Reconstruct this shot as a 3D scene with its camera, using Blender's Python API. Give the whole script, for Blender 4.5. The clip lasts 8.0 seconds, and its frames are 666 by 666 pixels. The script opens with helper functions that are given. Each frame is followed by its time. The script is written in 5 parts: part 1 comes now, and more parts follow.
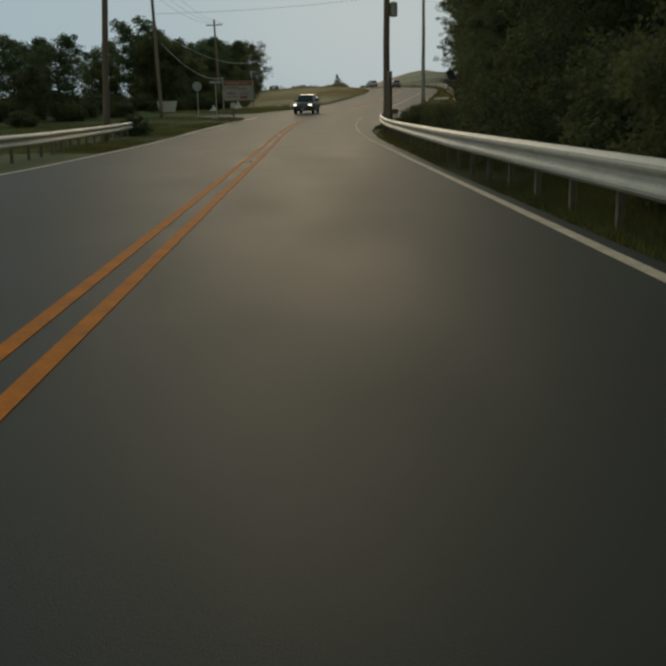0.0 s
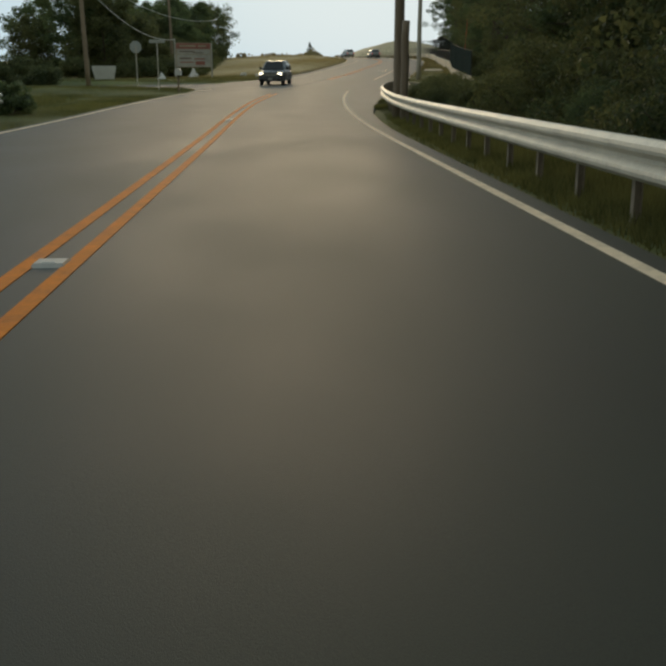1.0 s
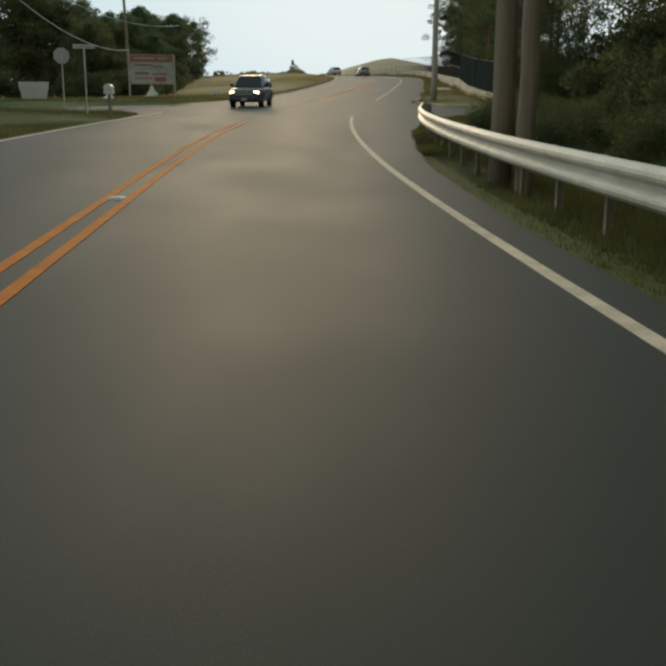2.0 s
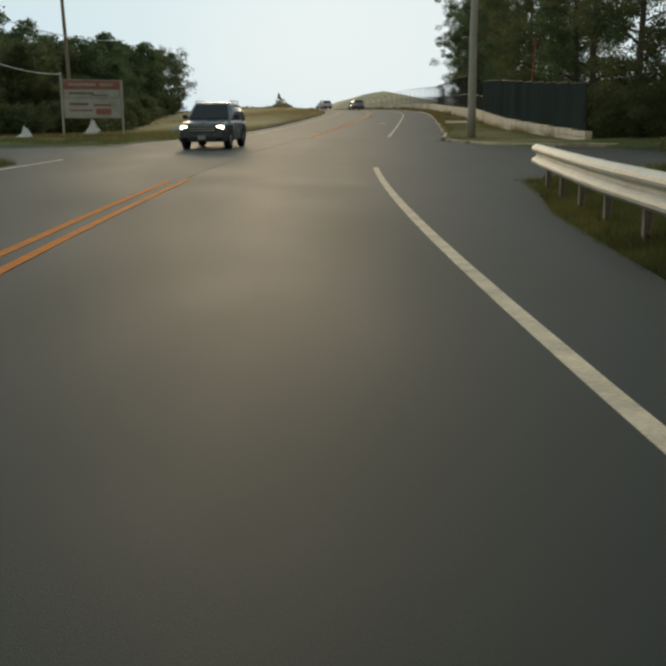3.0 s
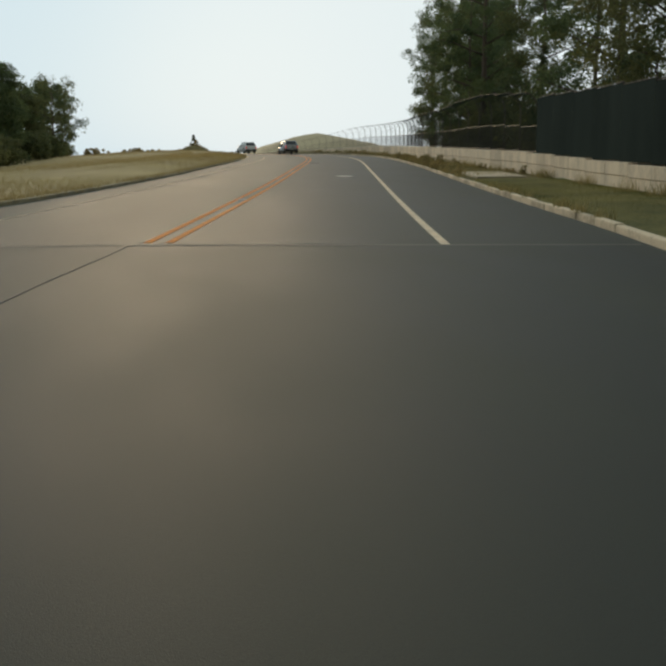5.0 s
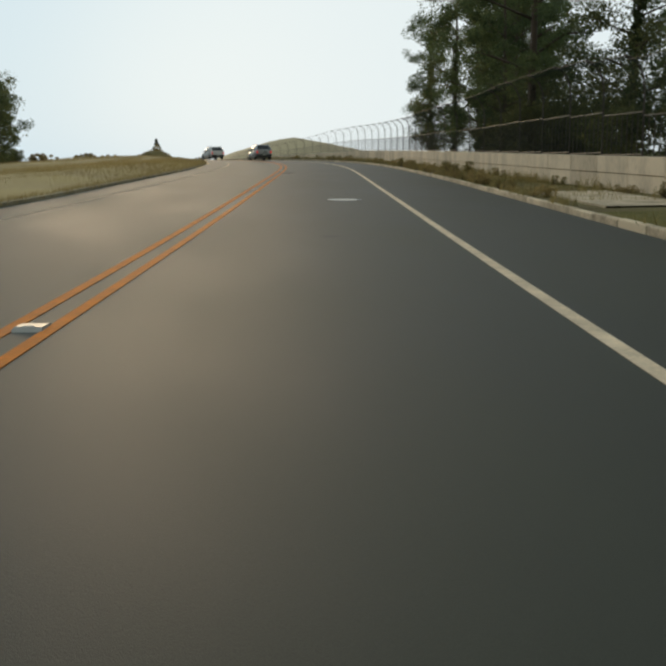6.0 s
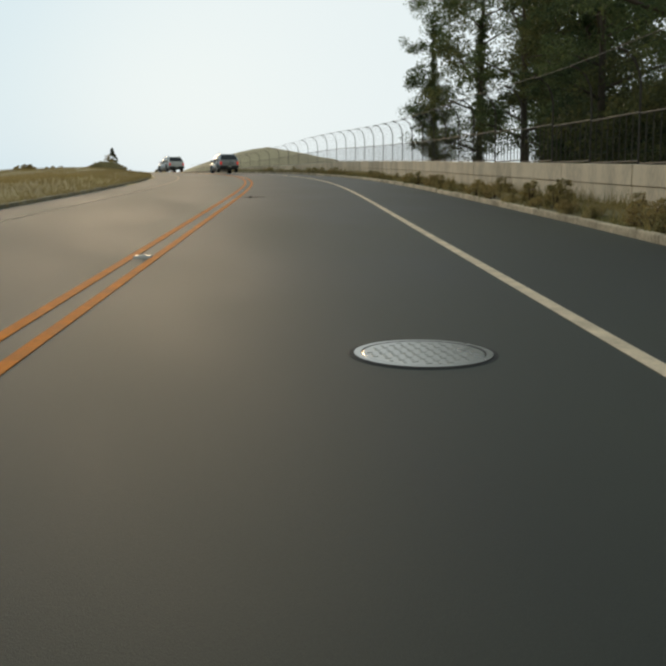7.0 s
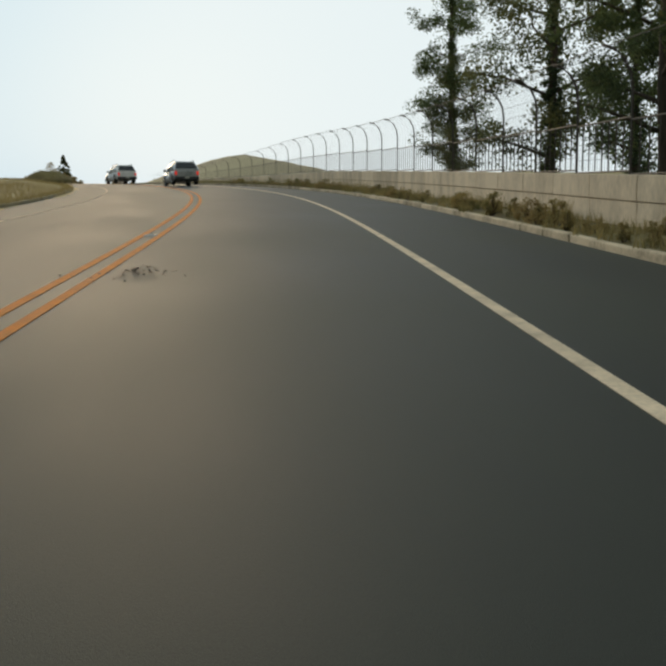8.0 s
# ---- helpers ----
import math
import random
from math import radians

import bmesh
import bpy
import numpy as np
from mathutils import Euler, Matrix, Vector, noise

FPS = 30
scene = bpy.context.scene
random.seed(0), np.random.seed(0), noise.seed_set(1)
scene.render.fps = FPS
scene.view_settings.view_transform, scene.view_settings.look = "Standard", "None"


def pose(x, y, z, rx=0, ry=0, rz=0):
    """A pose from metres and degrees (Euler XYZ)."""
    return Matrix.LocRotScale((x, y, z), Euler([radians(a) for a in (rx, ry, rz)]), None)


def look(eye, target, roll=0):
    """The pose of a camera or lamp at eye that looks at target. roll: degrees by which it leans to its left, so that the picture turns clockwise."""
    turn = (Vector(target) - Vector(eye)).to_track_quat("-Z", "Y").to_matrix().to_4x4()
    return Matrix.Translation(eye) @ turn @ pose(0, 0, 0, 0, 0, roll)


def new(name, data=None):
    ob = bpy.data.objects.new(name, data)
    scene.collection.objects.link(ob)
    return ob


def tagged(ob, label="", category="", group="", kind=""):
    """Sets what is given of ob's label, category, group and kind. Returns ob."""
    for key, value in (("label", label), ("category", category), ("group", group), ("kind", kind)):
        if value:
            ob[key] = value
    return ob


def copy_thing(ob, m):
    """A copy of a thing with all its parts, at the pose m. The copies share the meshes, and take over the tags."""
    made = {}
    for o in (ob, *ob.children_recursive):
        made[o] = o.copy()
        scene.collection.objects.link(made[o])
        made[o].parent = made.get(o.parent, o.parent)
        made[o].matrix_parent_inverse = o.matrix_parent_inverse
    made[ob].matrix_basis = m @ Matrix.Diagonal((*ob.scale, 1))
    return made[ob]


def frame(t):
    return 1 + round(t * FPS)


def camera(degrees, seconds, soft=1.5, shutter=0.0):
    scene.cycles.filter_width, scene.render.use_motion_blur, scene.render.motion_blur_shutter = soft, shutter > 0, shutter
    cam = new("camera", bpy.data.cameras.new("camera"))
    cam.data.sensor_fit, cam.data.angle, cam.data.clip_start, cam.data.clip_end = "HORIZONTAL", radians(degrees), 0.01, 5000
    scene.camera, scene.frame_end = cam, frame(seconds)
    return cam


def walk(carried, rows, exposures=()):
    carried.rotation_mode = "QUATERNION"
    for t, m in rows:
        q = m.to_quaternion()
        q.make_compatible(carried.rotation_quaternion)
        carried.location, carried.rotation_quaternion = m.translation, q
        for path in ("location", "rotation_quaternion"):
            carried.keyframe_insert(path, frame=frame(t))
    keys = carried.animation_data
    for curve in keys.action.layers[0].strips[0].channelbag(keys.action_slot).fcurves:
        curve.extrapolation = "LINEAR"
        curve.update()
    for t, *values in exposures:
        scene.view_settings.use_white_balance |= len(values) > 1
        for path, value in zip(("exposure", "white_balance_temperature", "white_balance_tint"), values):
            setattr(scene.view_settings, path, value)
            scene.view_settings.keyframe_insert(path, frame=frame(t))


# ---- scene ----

# camera and walk
cam = camera(38.35, 8.0, soft=3.0)
PATH = [
    (0.0, 1.398, -0.658, 1.273, -1.295, -13.214, 1.268),
    (0.5, 1.398, 8.521, 1.273, -1.624, -14.618, 0.162),
    (1.0, 1.433, 17.710, 1.231, -2.997, -14.852, 0.129),
    (1.5, 1.530, 26.862, 1.244, -4.028, -13.991, 0.158),
    (1.7, 1.578, 30.539, 1.259, -4.029, -14.013, -0.023),
    (2.8, 2.299, 51.031, 1.263, -4.390, -12.012, 0.266),
    (3.0, 2.481, 54.817, 1.321, -4.797, -11.710, 0.356),
    (3.5, 3.020, 64.447, 1.495, -6.119, -10.418, 0.307),
    (4.0, 3.974, 74.080, 1.671, -7.212, -10.192, 0.316),
    (4.5, 4.983, 83.659, 1.873, -8.117, -9.730, 0.335),
    (4.7, 5.376, 87.447, 1.952, -8.507, -9.472, 0.281),
    (5.8, 8.091, 107.919, 2.494, -10.256, -8.714, 0.464),
    (6.0, 8.644, 111.615, 2.594, -10.461, -8.795, 0.332),
    (6.5, 10.096, 121.012, 2.906, -11.138, -8.016, 0.165),
    (7.0, 11.687, 130.458, 3.221, -11.894, -8.155, 0.369),
    (7.5, 13.450, 139.902, 3.598, -12.965, -8.100, 0.272),
    (8.0, 15.144, 149.362, 3.960, -13.075, -7.665, 0.402),
]
walk(cam, [(t, pose(x, y, z, 90 + p, r, w)) for t, x, y, z, w, p, r in PATH],
     exposures=[(0.0, -0.7, 6350, 2), (0.5, -0.55, 6350, 2), (1.0, -0.05, 6400, 3), (1.5, 0.06, 6400, 3), (4.0, 0.06, 6500, 5), (8.0, 0.12, 6550, 6)])

# ---- sky and sun: low hazy evening sun ahead of the car ----
SUN_AZ, SUN_EL = radians(-2.0), radians(7.0)
world = bpy.data.worlds.new("hazy_evening_sky")
scene.world = world
world.use_nodes = True
wn, wl = world.node_tree.nodes, world.node_tree.links
wn.clear()
w_out = wn.new("ShaderNodeOutputWorld")
w_add = wn.new("ShaderNodeAddShader")
w_sky = wn.new("ShaderNodeTexSky")
w_sky.sky_type = "NISHITA"
w_sky.sun_disc = False
w_sky.sun_elevation, w_sky.sun_rotation = SUN_EL, SUN_AZ
w_sky.dust_density = 4.0
w_b1 = wn.new("ShaderNodeBackground")
w_b1.inputs["Strength"].default_value = 0.0015
wl.new(w_sky.outputs[0], w_b1.inputs["Color"])
# thin high haze, brighter towards the sun
w_tc = wn.new("ShaderNodeTexCoord")
w_dot = wn.new("ShaderNodeVectorMath")
w_dot.operation = "DOT_PRODUCT"
w_dot.inputs[1].default_value = (math.sin(SUN_AZ), math.cos(SUN_AZ), 0.15)
wl.new(w_tc.outputs["Generated"], w_dot.inputs[0])
w_ramp = wn.new("ShaderNodeValToRGB")
w_ramp.color_ramp.elements[0].position, w_ramp.color_ramp.elements[0].color = 0.15, (0.365, 0.385, 0.355, 1)
w_ramp.color_ramp.elements[1].position, w_ramp.color_ramp.elements[1].color = 0.88, (0.585, 0.71, 0.80, 1)
w_map = wn.new("ShaderNodeMapRange")
w_map.inputs["From Min"].default_value, w_map.inputs["From Max"].default_value = -1.0, 1.0
wl.new(w_dot.outputs["Value"], w_map.inputs["Value"])
wl.new(w_map.outputs[0], w_ramp.inputs[0])
w_b2 = wn.new("ShaderNodeBackground")
w_b2.inputs["Strength"].default_value = 1.0
wl.new(w_ramp.outputs[0], w_b2.inputs["Color"])
# warm glow low in the sky round the hidden sun
w_dot2 = wn.new("ShaderNodeVectorMath")
w_dot2.operation = "DOT_PRODUCT"
w_dot2.inputs[1].default_value = (math.sin(radians(19)) * 0.996, math.cos(radians(19)) * 0.996, 0.08)
wl.new(w_tc.outputs["Generated"], w_dot2.inputs[0])
w_glow = wn.new("ShaderNodeMapRange")
w_glow.interpolation_type = "SMOOTHERSTEP"
w_glow.inputs["From Min"].default_value, w_glow.inputs["From Max"].default_value = 0.88, 1.0
w_glow.inputs["To Min"].default_value, w_glow.inputs["To Max"].default_value = 0.0, 0.15
wl.new(w_dot2.outputs["Value"], w_glow.inputs["Value"])
w_b3 = wn.new("ShaderNodeBackground")
w_b3.inputs["Color"].default_value = (1.0, 0.60, 0.26, 1)
wl.new(w_glow.outputs[0], w_b3.inputs["Strength"])
w_add2 = wn.new("ShaderNodeAddShader")
wl.new(w_b1.outputs[0], w_add.inputs[0])
wl.new(w_b2.outputs[0], w_add.inputs[1])
wl.new(w_add.outputs[0], w_add2.inputs[0])
wl.new(w_b3.outputs[0], w_add2.inputs[1])
wl.new(w_add2.outputs[0], w_out.inputs["Surface"])

sun = new("sun", bpy.data.lights.new("sun", "SUN"))
sun.data.energy, sun.data.angle, sun.data.color = 1.15, radians(18.0), (1.0, 0.72, 0.43)
sun.matrix_world = look((0, 0, 60), (-math.sin(SUN_AZ) * 50, -math.cos(SUN_AZ) * 50, 60 - math.tan(SUN_EL) * 50))


# ---- materials ----
def material(name, base, rough=0.7, metal=0.0, var=0.25, fine=40.0, coarse=1.2, bump=0.2, spec=0.5, tint=None,
             island=0.0, thing=0.0, translucent=0.0, stretch=(1, 1, 1)):
    """A surface with a base colour that varies at two scales, a fine relief and an uneven gloss."""
    m = bpy.data.materials.new(name)
    m.use_nodes = True
    n, l = m.node_tree.nodes, m.node_tree.links
    b = n["Principled BSDF"]
    b.inputs["Metallic"].default_value = metal
    b.inputs["Specular IOR Level"].default_value = spec
    geo = n.new("ShaderNodeNewGeometry")
    mp = n.new("ShaderNodeVectorMath")
    mp.operation = "MULTIPLY"
    mp.inputs[1].default_value = stretch
    l.new(geo.outputs["Position"], mp.inputs[0])
    big, small = n.new("ShaderNodeTexNoise"), n.new("ShaderNodeTexNoise")
    big.inputs["Scale"].default_value, small.inputs["Scale"].default_value = coarse, fine
    big.inputs["Detail"].default_value, small.inputs["Detail"].default_value = 5, 3
    for t in (big, small):
        l.new(mp.outputs[0], t.inputs["Vector"])
    mixer = n.new("ShaderNodeMix")
    mixer.data_type = "RGBA"
    dark = tuple(c * (1 - var) for c in base)
    lite = tuple(min(1, c * (1 + var)) for c in (tint or base))
    mixer.inputs["A"].default_value, mixer.inputs["B"].default_value = (*dark, 1), (*lite, 1)
    add = n.new("ShaderNodeMath")
    add.operation = "MULTIPLY_ADD"
    l.new(small.outputs["Fac"], add.inputs[0])
    add.inputs[1].default_value = 0.6
    l.new(big.outputs["Fac"], add.inputs[2])
    rng = n.new("ShaderNodeMapRange")
    rng.inputs["From Min"].default_value, rng.inputs["From Max"].default_value = 0.5, 1.1
    l.new(add.outputs[0], rng.inputs["Value"])
    fac = rng.outputs[0]
    for amount, node, socket in ((island, geo, "Random Per Island"), (thing, None, "Random")):
        if amount:
            if node is None:
                node = n.new("ShaderNodeObjectInfo")
            ma = n.new("ShaderNodeMath")
            ma.operation = "MULTIPLY_ADD"
            ma.use_clamp = True
            l.new(node.outputs[socket], ma.inputs[0])
            ma.inputs[1].default_value = amount
            l.new(fac, ma.inputs[2])
            off = n.new("ShaderNodeMath")
            off.operation = "SUBTRACT"
            off.inputs[1].default_value = amount / 2
            l.new(ma.outputs[0], off.inputs[0])
            fac = off.outputs[0]
    l.new(fac, mixer.inputs["Factor"])
    l.new(mixer.outputs["Result"], b.inputs["Base Color"])
    rr = n.new("ShaderNodeMapRange")
    rr.inputs["To Min"].default_value, rr.inputs["To Max"].default_value = max(0.02, rough - 0.12), min(1, rough + 0.12)
    l.new(big.outputs["Fac"], rr.inputs["Value"])
    l.new(rr.outputs[0], b.inputs["Roughness"])
    if bump:
        bp = n.new("ShaderNodeBump")
        bp.inputs["Strength"].default_value, bp.inputs["Distance"].default_value = bump, 0.02
        l.new(small.outputs["Fac"], bp.inputs["Height"])
        l.new(bp.outputs[0], b.inputs["Normal"])
    if translucent:
        tr = n.new("ShaderNodeBsdfTranslucent")
        l.new(mixer.outputs["Result"], tr.inputs["Color"])
        ms = n.new("ShaderNodeMixShader")
        ms.inputs[0].default_value = translucent
        l.new(b.outputs[0], ms.inputs[1])
        l.new(tr.outputs[0], ms.inputs[2])
        l.new(ms.outputs[0], n["Material Output"].inputs["Surface"])
    return m


def lamp_material(name, color, strength):
    m = bpy.data.materials.new(name)
    m.use_nodes = True
    b = m.node_tree.nodes["Principled BSDF"]
    b.inputs["Base Color"].default_value = (*color, 1)
    b.inputs["Roughness"].default_value = 0.1
    b.inputs["Emission Color"].default_value = (*color, 1)
    b.inputs["Emission Strength"].default_value = strength
    return m


M_ASPHALT = material("asphalt", (0.022, 0.025, 0.016), 0.68, var=0.5, fine=240, coarse=0.45, bump=0.16, stretch=(1.3, 0.5, 1), spec=0.34)
M_OLD_ASPHALT = material("worn_asphalt", (0.027, 0.030, 0.020), 0.68, var=0.5, fine=240, coarse=0.4, bump=0.16, stretch=(1.3, 0.4, 1), spec=0.34)
M_TAR = material("tar", (0.020, 0.019, 0.018), 0.8, var=0.3, spec=0.3)
M_PATCH = material("asphalt_patch", (0.020, 0.020, 0.020), 0.7, var=0.3, spec=0.4)
M_JOINT = material("pale_asphalt_joint", (0.13, 0.12, 0.10), 0.85, var=0.3)
M_YELLOW = material("yellow_road_paint", (0.56, 0.17, 0.014), 0.8, spec=0.15, var=0.3, fine=30, coarse=3, bump=0.3)
M_WHITE = material("white_road_paint", (0.68, 0.535, 0.37), 0.8, spec=0.15, var=0.3, fine=30, coarse=3, bump=0.3)
M_GROUND = material("rough_grass_ground", (0.060, 0.080, 0.024), 0.95, var=0.5, fine=6, coarse=0.12, bump=0.8, tint=(0.10, 0.105, 0.034), spec=0.15)
M_FIELD = material("dry_field_grass", (0.38, 0.295, 0.165), 0.95, var=0.35, fine=5, coarse=0.15, bump=0.8, tint=(0.31, 0.245, 0.105), spec=0.15)
# dry grass of the far hill, paled so that its colour holds the haze
M_HILL = material("hazed_hill_grass", (0.48, 0.38, 0.25), 0.95, var=0.3, fine=4, coarse=0.08, bump=0.8, tint=(0.38, 0.32, 0.19), spec=0.15)
M_DIRT = material("bare_earth", (0.20, 0.150, 0.082), 0.95, var=0.45, fine=12, coarse=0.5, bump=0.8, tint=(0.16, 0.135, 0.06), spec=0.15)
M_CLOTH = material("shade_cloth", (0.040, 0.048, 0.042), 0.95, var=0.3, fine=60, coarse=0.4, bump=0.1, stretch=(1, 1, 0.3), spec=0.0)
M_VERGE = material("verge_turf", (0.080, 0.100, 0.030), 0.95, var=0.4, fine=9, coarse=0.4, bump=0.8, tint=(0.16, 0.135, 0.045), spec=0.15)
M_WEED = material("weed_leaves", (0.20, 0.20, 0.075), 0.8, var=0.4, fine=3, coarse=0.5, bump=0, tint=(0.30, 0.24, 0.11), island=0.6, translucent=0.6, spec=0.2)
M_GRASS = material("grass_blades", (0.095, 0.11, 0.032), 0.8, var=0.4, fine=3, coarse=0.4, bump=0, tint=(0.18, 0.165, 0.055), island=0.5, translucent=0.5, spec=0.2)
M_DRY = material("dry_weeds", (0.42, 0.31, 0.15), 0.85, var=0.4, fine=3, coarse=0.3, bump=0, tint=(0.30, 0.24, 0.10), island=0.6, translucent=0.5, spec=0.2)
M_LEAF = material("leaves", (0.075, 0.118, 0.060), 0.6, var=0.4, fine=2, coarse=0.25, bump=0, tint=(0.12, 0.145, 0.055), island=0.6, translucent=0.6, spec=0.3)
M_LEAF2 = material("olive_leaves", (0.080, 0.115, 0.050), 0.6, var=0.4, fine=2, coarse=0.25, bump=0, tint=(0.14, 0.135, 0.05), island=0.6, translucent=0.6, spec=0.3)
M_BARK = material("bark", (0.085, 0.062, 0.045), 0.9, var=0.45, fine=9, coarse=1.5, bump=0.8, stretch=(1, 1, 0.25))
M_POLE = material("weathered_pole_wood", (0.23, 0.175, 0.12), 0.85, var=0.4, fine=14, coarse=1.0, bump=0.5, stretch=(1, 1, 0.12))
M_GREY_POLE = material("grey_pole", (0.44, 0.39, 0.31), 0.6, var=0.25, fine=14, coarse=0.8, bump=0.2, stretch=(1, 1, 0.2))
M_CONCRETE = material("weathered_concrete", (0.68, 0.55, 0.40), 0.88, var=0.3, fine=16, coarse=1.4, bump=0.4, thing=0.45, stretch=(1, 1, 0.4), spec=0.2)
M_CURB = material("curb_concrete", (0.56, 0.45, 0.31), 0.88, var=0.5, fine=16, coarse=1.6, bump=0.4, thing=0.5, spec=0.2)
M_FAINT = material("worn_white_paint", (0.30, 0.26, 0.20), 0.85, spec=0.15, var=0.5, fine=14, coarse=1.5, bump=0.2)
# stained concrete of the left kerb, darkened to carry the bank grass's shadow
M_DARK_CURB = material("shaded_curb_concrete", (0.26, 0.22, 0.14), 0.9, var=0.5, fine=14, coarse=1.0, bump=0.4, spec=0.2)
M_GALV = material("galvanised_steel", (0.58, 0.53, 0.43), 0.55, metal=0.2, var=0.22, fine=25, coarse=1.5, bump=0.1)
M_RUSTY = material("stained_steel_post", (0.27, 0.22, 0.16), 0.75, metal=0.1, var=0.3, fine=20, coarse=2, bump=0.2)
M_FENCE = material("fence_steel", (0.085, 0.072, 0.06), 0.65, metal=0.3, var=0.25, fine=20, coarse=1, bump=0.1)
M_WIRE = material("black_cable", (0.03, 0.03, 0.03), 0.6, var=0.2, bump=0)
M_PALE_CABLE = material("pale_cable_sleeve", (0.62, 0.60, 0.54), 0.6, var=0.15, bump=0)
M_SIGN_BACK = material("sign_aluminium", (0.42, 0.44, 0.42), 0.45, metal=0.4, var=0.15, bump=0.05)
M_RED = material("faded_red_panel", (0.30, 0.115, 0.09), 0.6, var=0.25, fine=8, coarse=1.5, bump=0.05)
M_PANEL = material("faded_white_panel", (0.38, 0.37, 0.33), 0.6, var=0.25, fine=8, coarse=1.2, bump=0.05)
M_BEIGE = material("faded_beige_panel", (0.34, 0.28, 0.20), 0.6, var=0.3, fine=6, coarse=1.2, bump=0.05)
M_DARKBAR = material("dark_lettering", (0.17, 0.12, 0.10), 0.6, var=0.2, bump=0)
M_WHITE_PAINT = material("white_paint", (0.62, 0.61, 0.58), 0.5, var=0.12, fine=20, coarse=2, bump=0.05)
# for the leaning pole: the orange light on it is painted into the base
M_ORANGE = material("orange_lit_pole", (0.38, 0.11, 0.04), 0.7, var=0.3, fine=15, bump=0.2)
M_IRON = material("worn_cast_iron", (0.36, 0.34, 0.30), 0.27, metal=0.9, var=0.15, fine=20, bump=0.05)
M_REFL = material("reflector_casting", (0.28, 0.26, 0.22), 0.5, metal=0.3, var=0.15, bump=0.05)
M_CAR_SILVER = material("silver_car_paint", (0.34, 0.35, 0.35), 0.28, metal=0.5, var=0.06, bump=0)
M_CAR_WHITE = material("white_car_paint", (0.62, 0.62, 0.60), 0.28, var=0.05, bump=0)
M_CAR_GREY = material("grey_car_paint", (0.11, 0.115, 0.12), 0.28, metal=0.4, var=0.08, bump=0)
M_GLASS = material("dark_car_glass", (0.010, 0.012, 0.013), 0.08, var=0.1, bump=0, spec=0.3)
M_RUBBER = material("tyre_rubber", (0.02, 0.02, 0.02), 0.85, var=0.2, bump=0.2)
M_BLACK = material("black_plastic", (0.025, 0.025, 0.026), 0.5, var=0.15, bump=0.05)
M_CHROME = material("chrome", (0.75, 0.75, 0.74), 0.15, metal=1.0, var=0.05, bump=0)
M_HEAD = lamp_material("lit_headlight", (1.0, 0.86, 0.62), 6.0)
M_TAIL = lamp_material("tail_light", (0.55, 0.03, 0.02), 0.6)


# ---- helpers for meshes ----
def mesh_object(name, verts, faces, mat, parent=None, smooth=False, label=""):
    me = bpy.data.meshes.new(name)
    me.from_pydata([tuple(v) for v in verts], [], faces)
    me.materials.append(mat)
    if smooth:
        me.polygons.foreach_set("use_smooth", [True] * len(me.polygons))
    me.update()
    ob = new(name, me)
    if parent is not None:
        ob.parent = parent
    if label:
        tagged(ob, label)
    return ob


def part(name, bm, mat, parent=None, label="", smooth=False):
    me = bpy.data.meshes.new(name)
    bmesh.ops.recalc_face_normals(bm, faces=bm.faces)
    bm.to_mesh(me)
    bm.free()
    me.materials.append(mat)
    if smooth:
        me.polygons.foreach_set("use_smooth", [True] * len(me.polygons))
    ob = new(name, me)
    if parent is not None:
        ob.parent = parent
    if label:
        tagged(ob, label)
    return ob


def thing(name, label, category, m=None, group="", kind=""):
    ob = new(name)
    ob.empty_display_size = 0.2
    if m is not None:
        ob.matrix_basis = m
    return tagged(ob, label, category, group, kind)


def add_box(bm, sx, sy, sz, at=(0, 0, 0), bevel=0.0, turn=None):
    r = bmesh.ops.create_cube(bm, size=1.0)
    vs = r["verts"]
    bmesh.ops.scale(bm, vec=(sx, sy, sz), verts=vs)
    if turn is not None:
        bmesh.ops.transform(bm, matrix=turn, verts=vs)
    bmesh.ops.translate(bm, vec=at, verts=vs)
    if bevel:
        es = list({e for v in vs for e in v.link_edges})
        bmesh.ops.bevel(bm, geom=es, offset=bevel, segments=2, affect="EDGES", profile=0.6)
    return vs


def add_tube(bm, pts, radii, sides=8, cap=True):
    """A round tube through points, with a radius at each."""
    rings = []
    n = len(pts)
    for i, p in enumerate(pts):
        p = Vector(p)
        d = (Vector(pts[min(i + 1, n - 1)]) - Vector(pts[max(i - 1, 0)])).normalized()
        u = d.orthogonal().normalized() if abs(d.z) < 0.9 else Vector((1, 0, 0))
        u = (u - d * u.dot(d)).normalized()
        v = d.cross(u)
        r = radii[i] if hasattr(radii, "__len__") else radii
        rings.append([bm.verts.new(p + (u * math.cos(a) + v * math.sin(a)) * r) for a in [2 * math.pi * k / sides for k in range(sides)]])
    for a, b in zip(rings, rings[1:]):
        for k in range(sides):
            bm.faces.new((a[k], a[(k + 1) % sides], b[(k + 1) % sides], b[k]))
    if cap:
        bm.faces.new(rings[0][::-1])
        bm.faces.new(rings[-1])
    return rings


# ---- the road's line in plan and height ----
KNOT = 19.0
BEND = [-0.158, -0.047, 0.02, -0.015, 0.351, 0.32, 0.221, 0.038, -0.038, 0.025, -0.205, -0.527, -0.727, -0.66, -0.5, -0.4, -0.3, -0.3, -0.3, -0.3]
GRADE = [-0.32, -0.2, -0.27, -0.14, 1.7, 1.97, 2.37, 3.14, 3.82, 3.97, 3.83, 3.77, 3.61, 3.05, 2.02, 0.92, 0.1, -0.37, -0.56, -0.62]
S_AX = np.arange(-57.0, 345.0, 1.0)
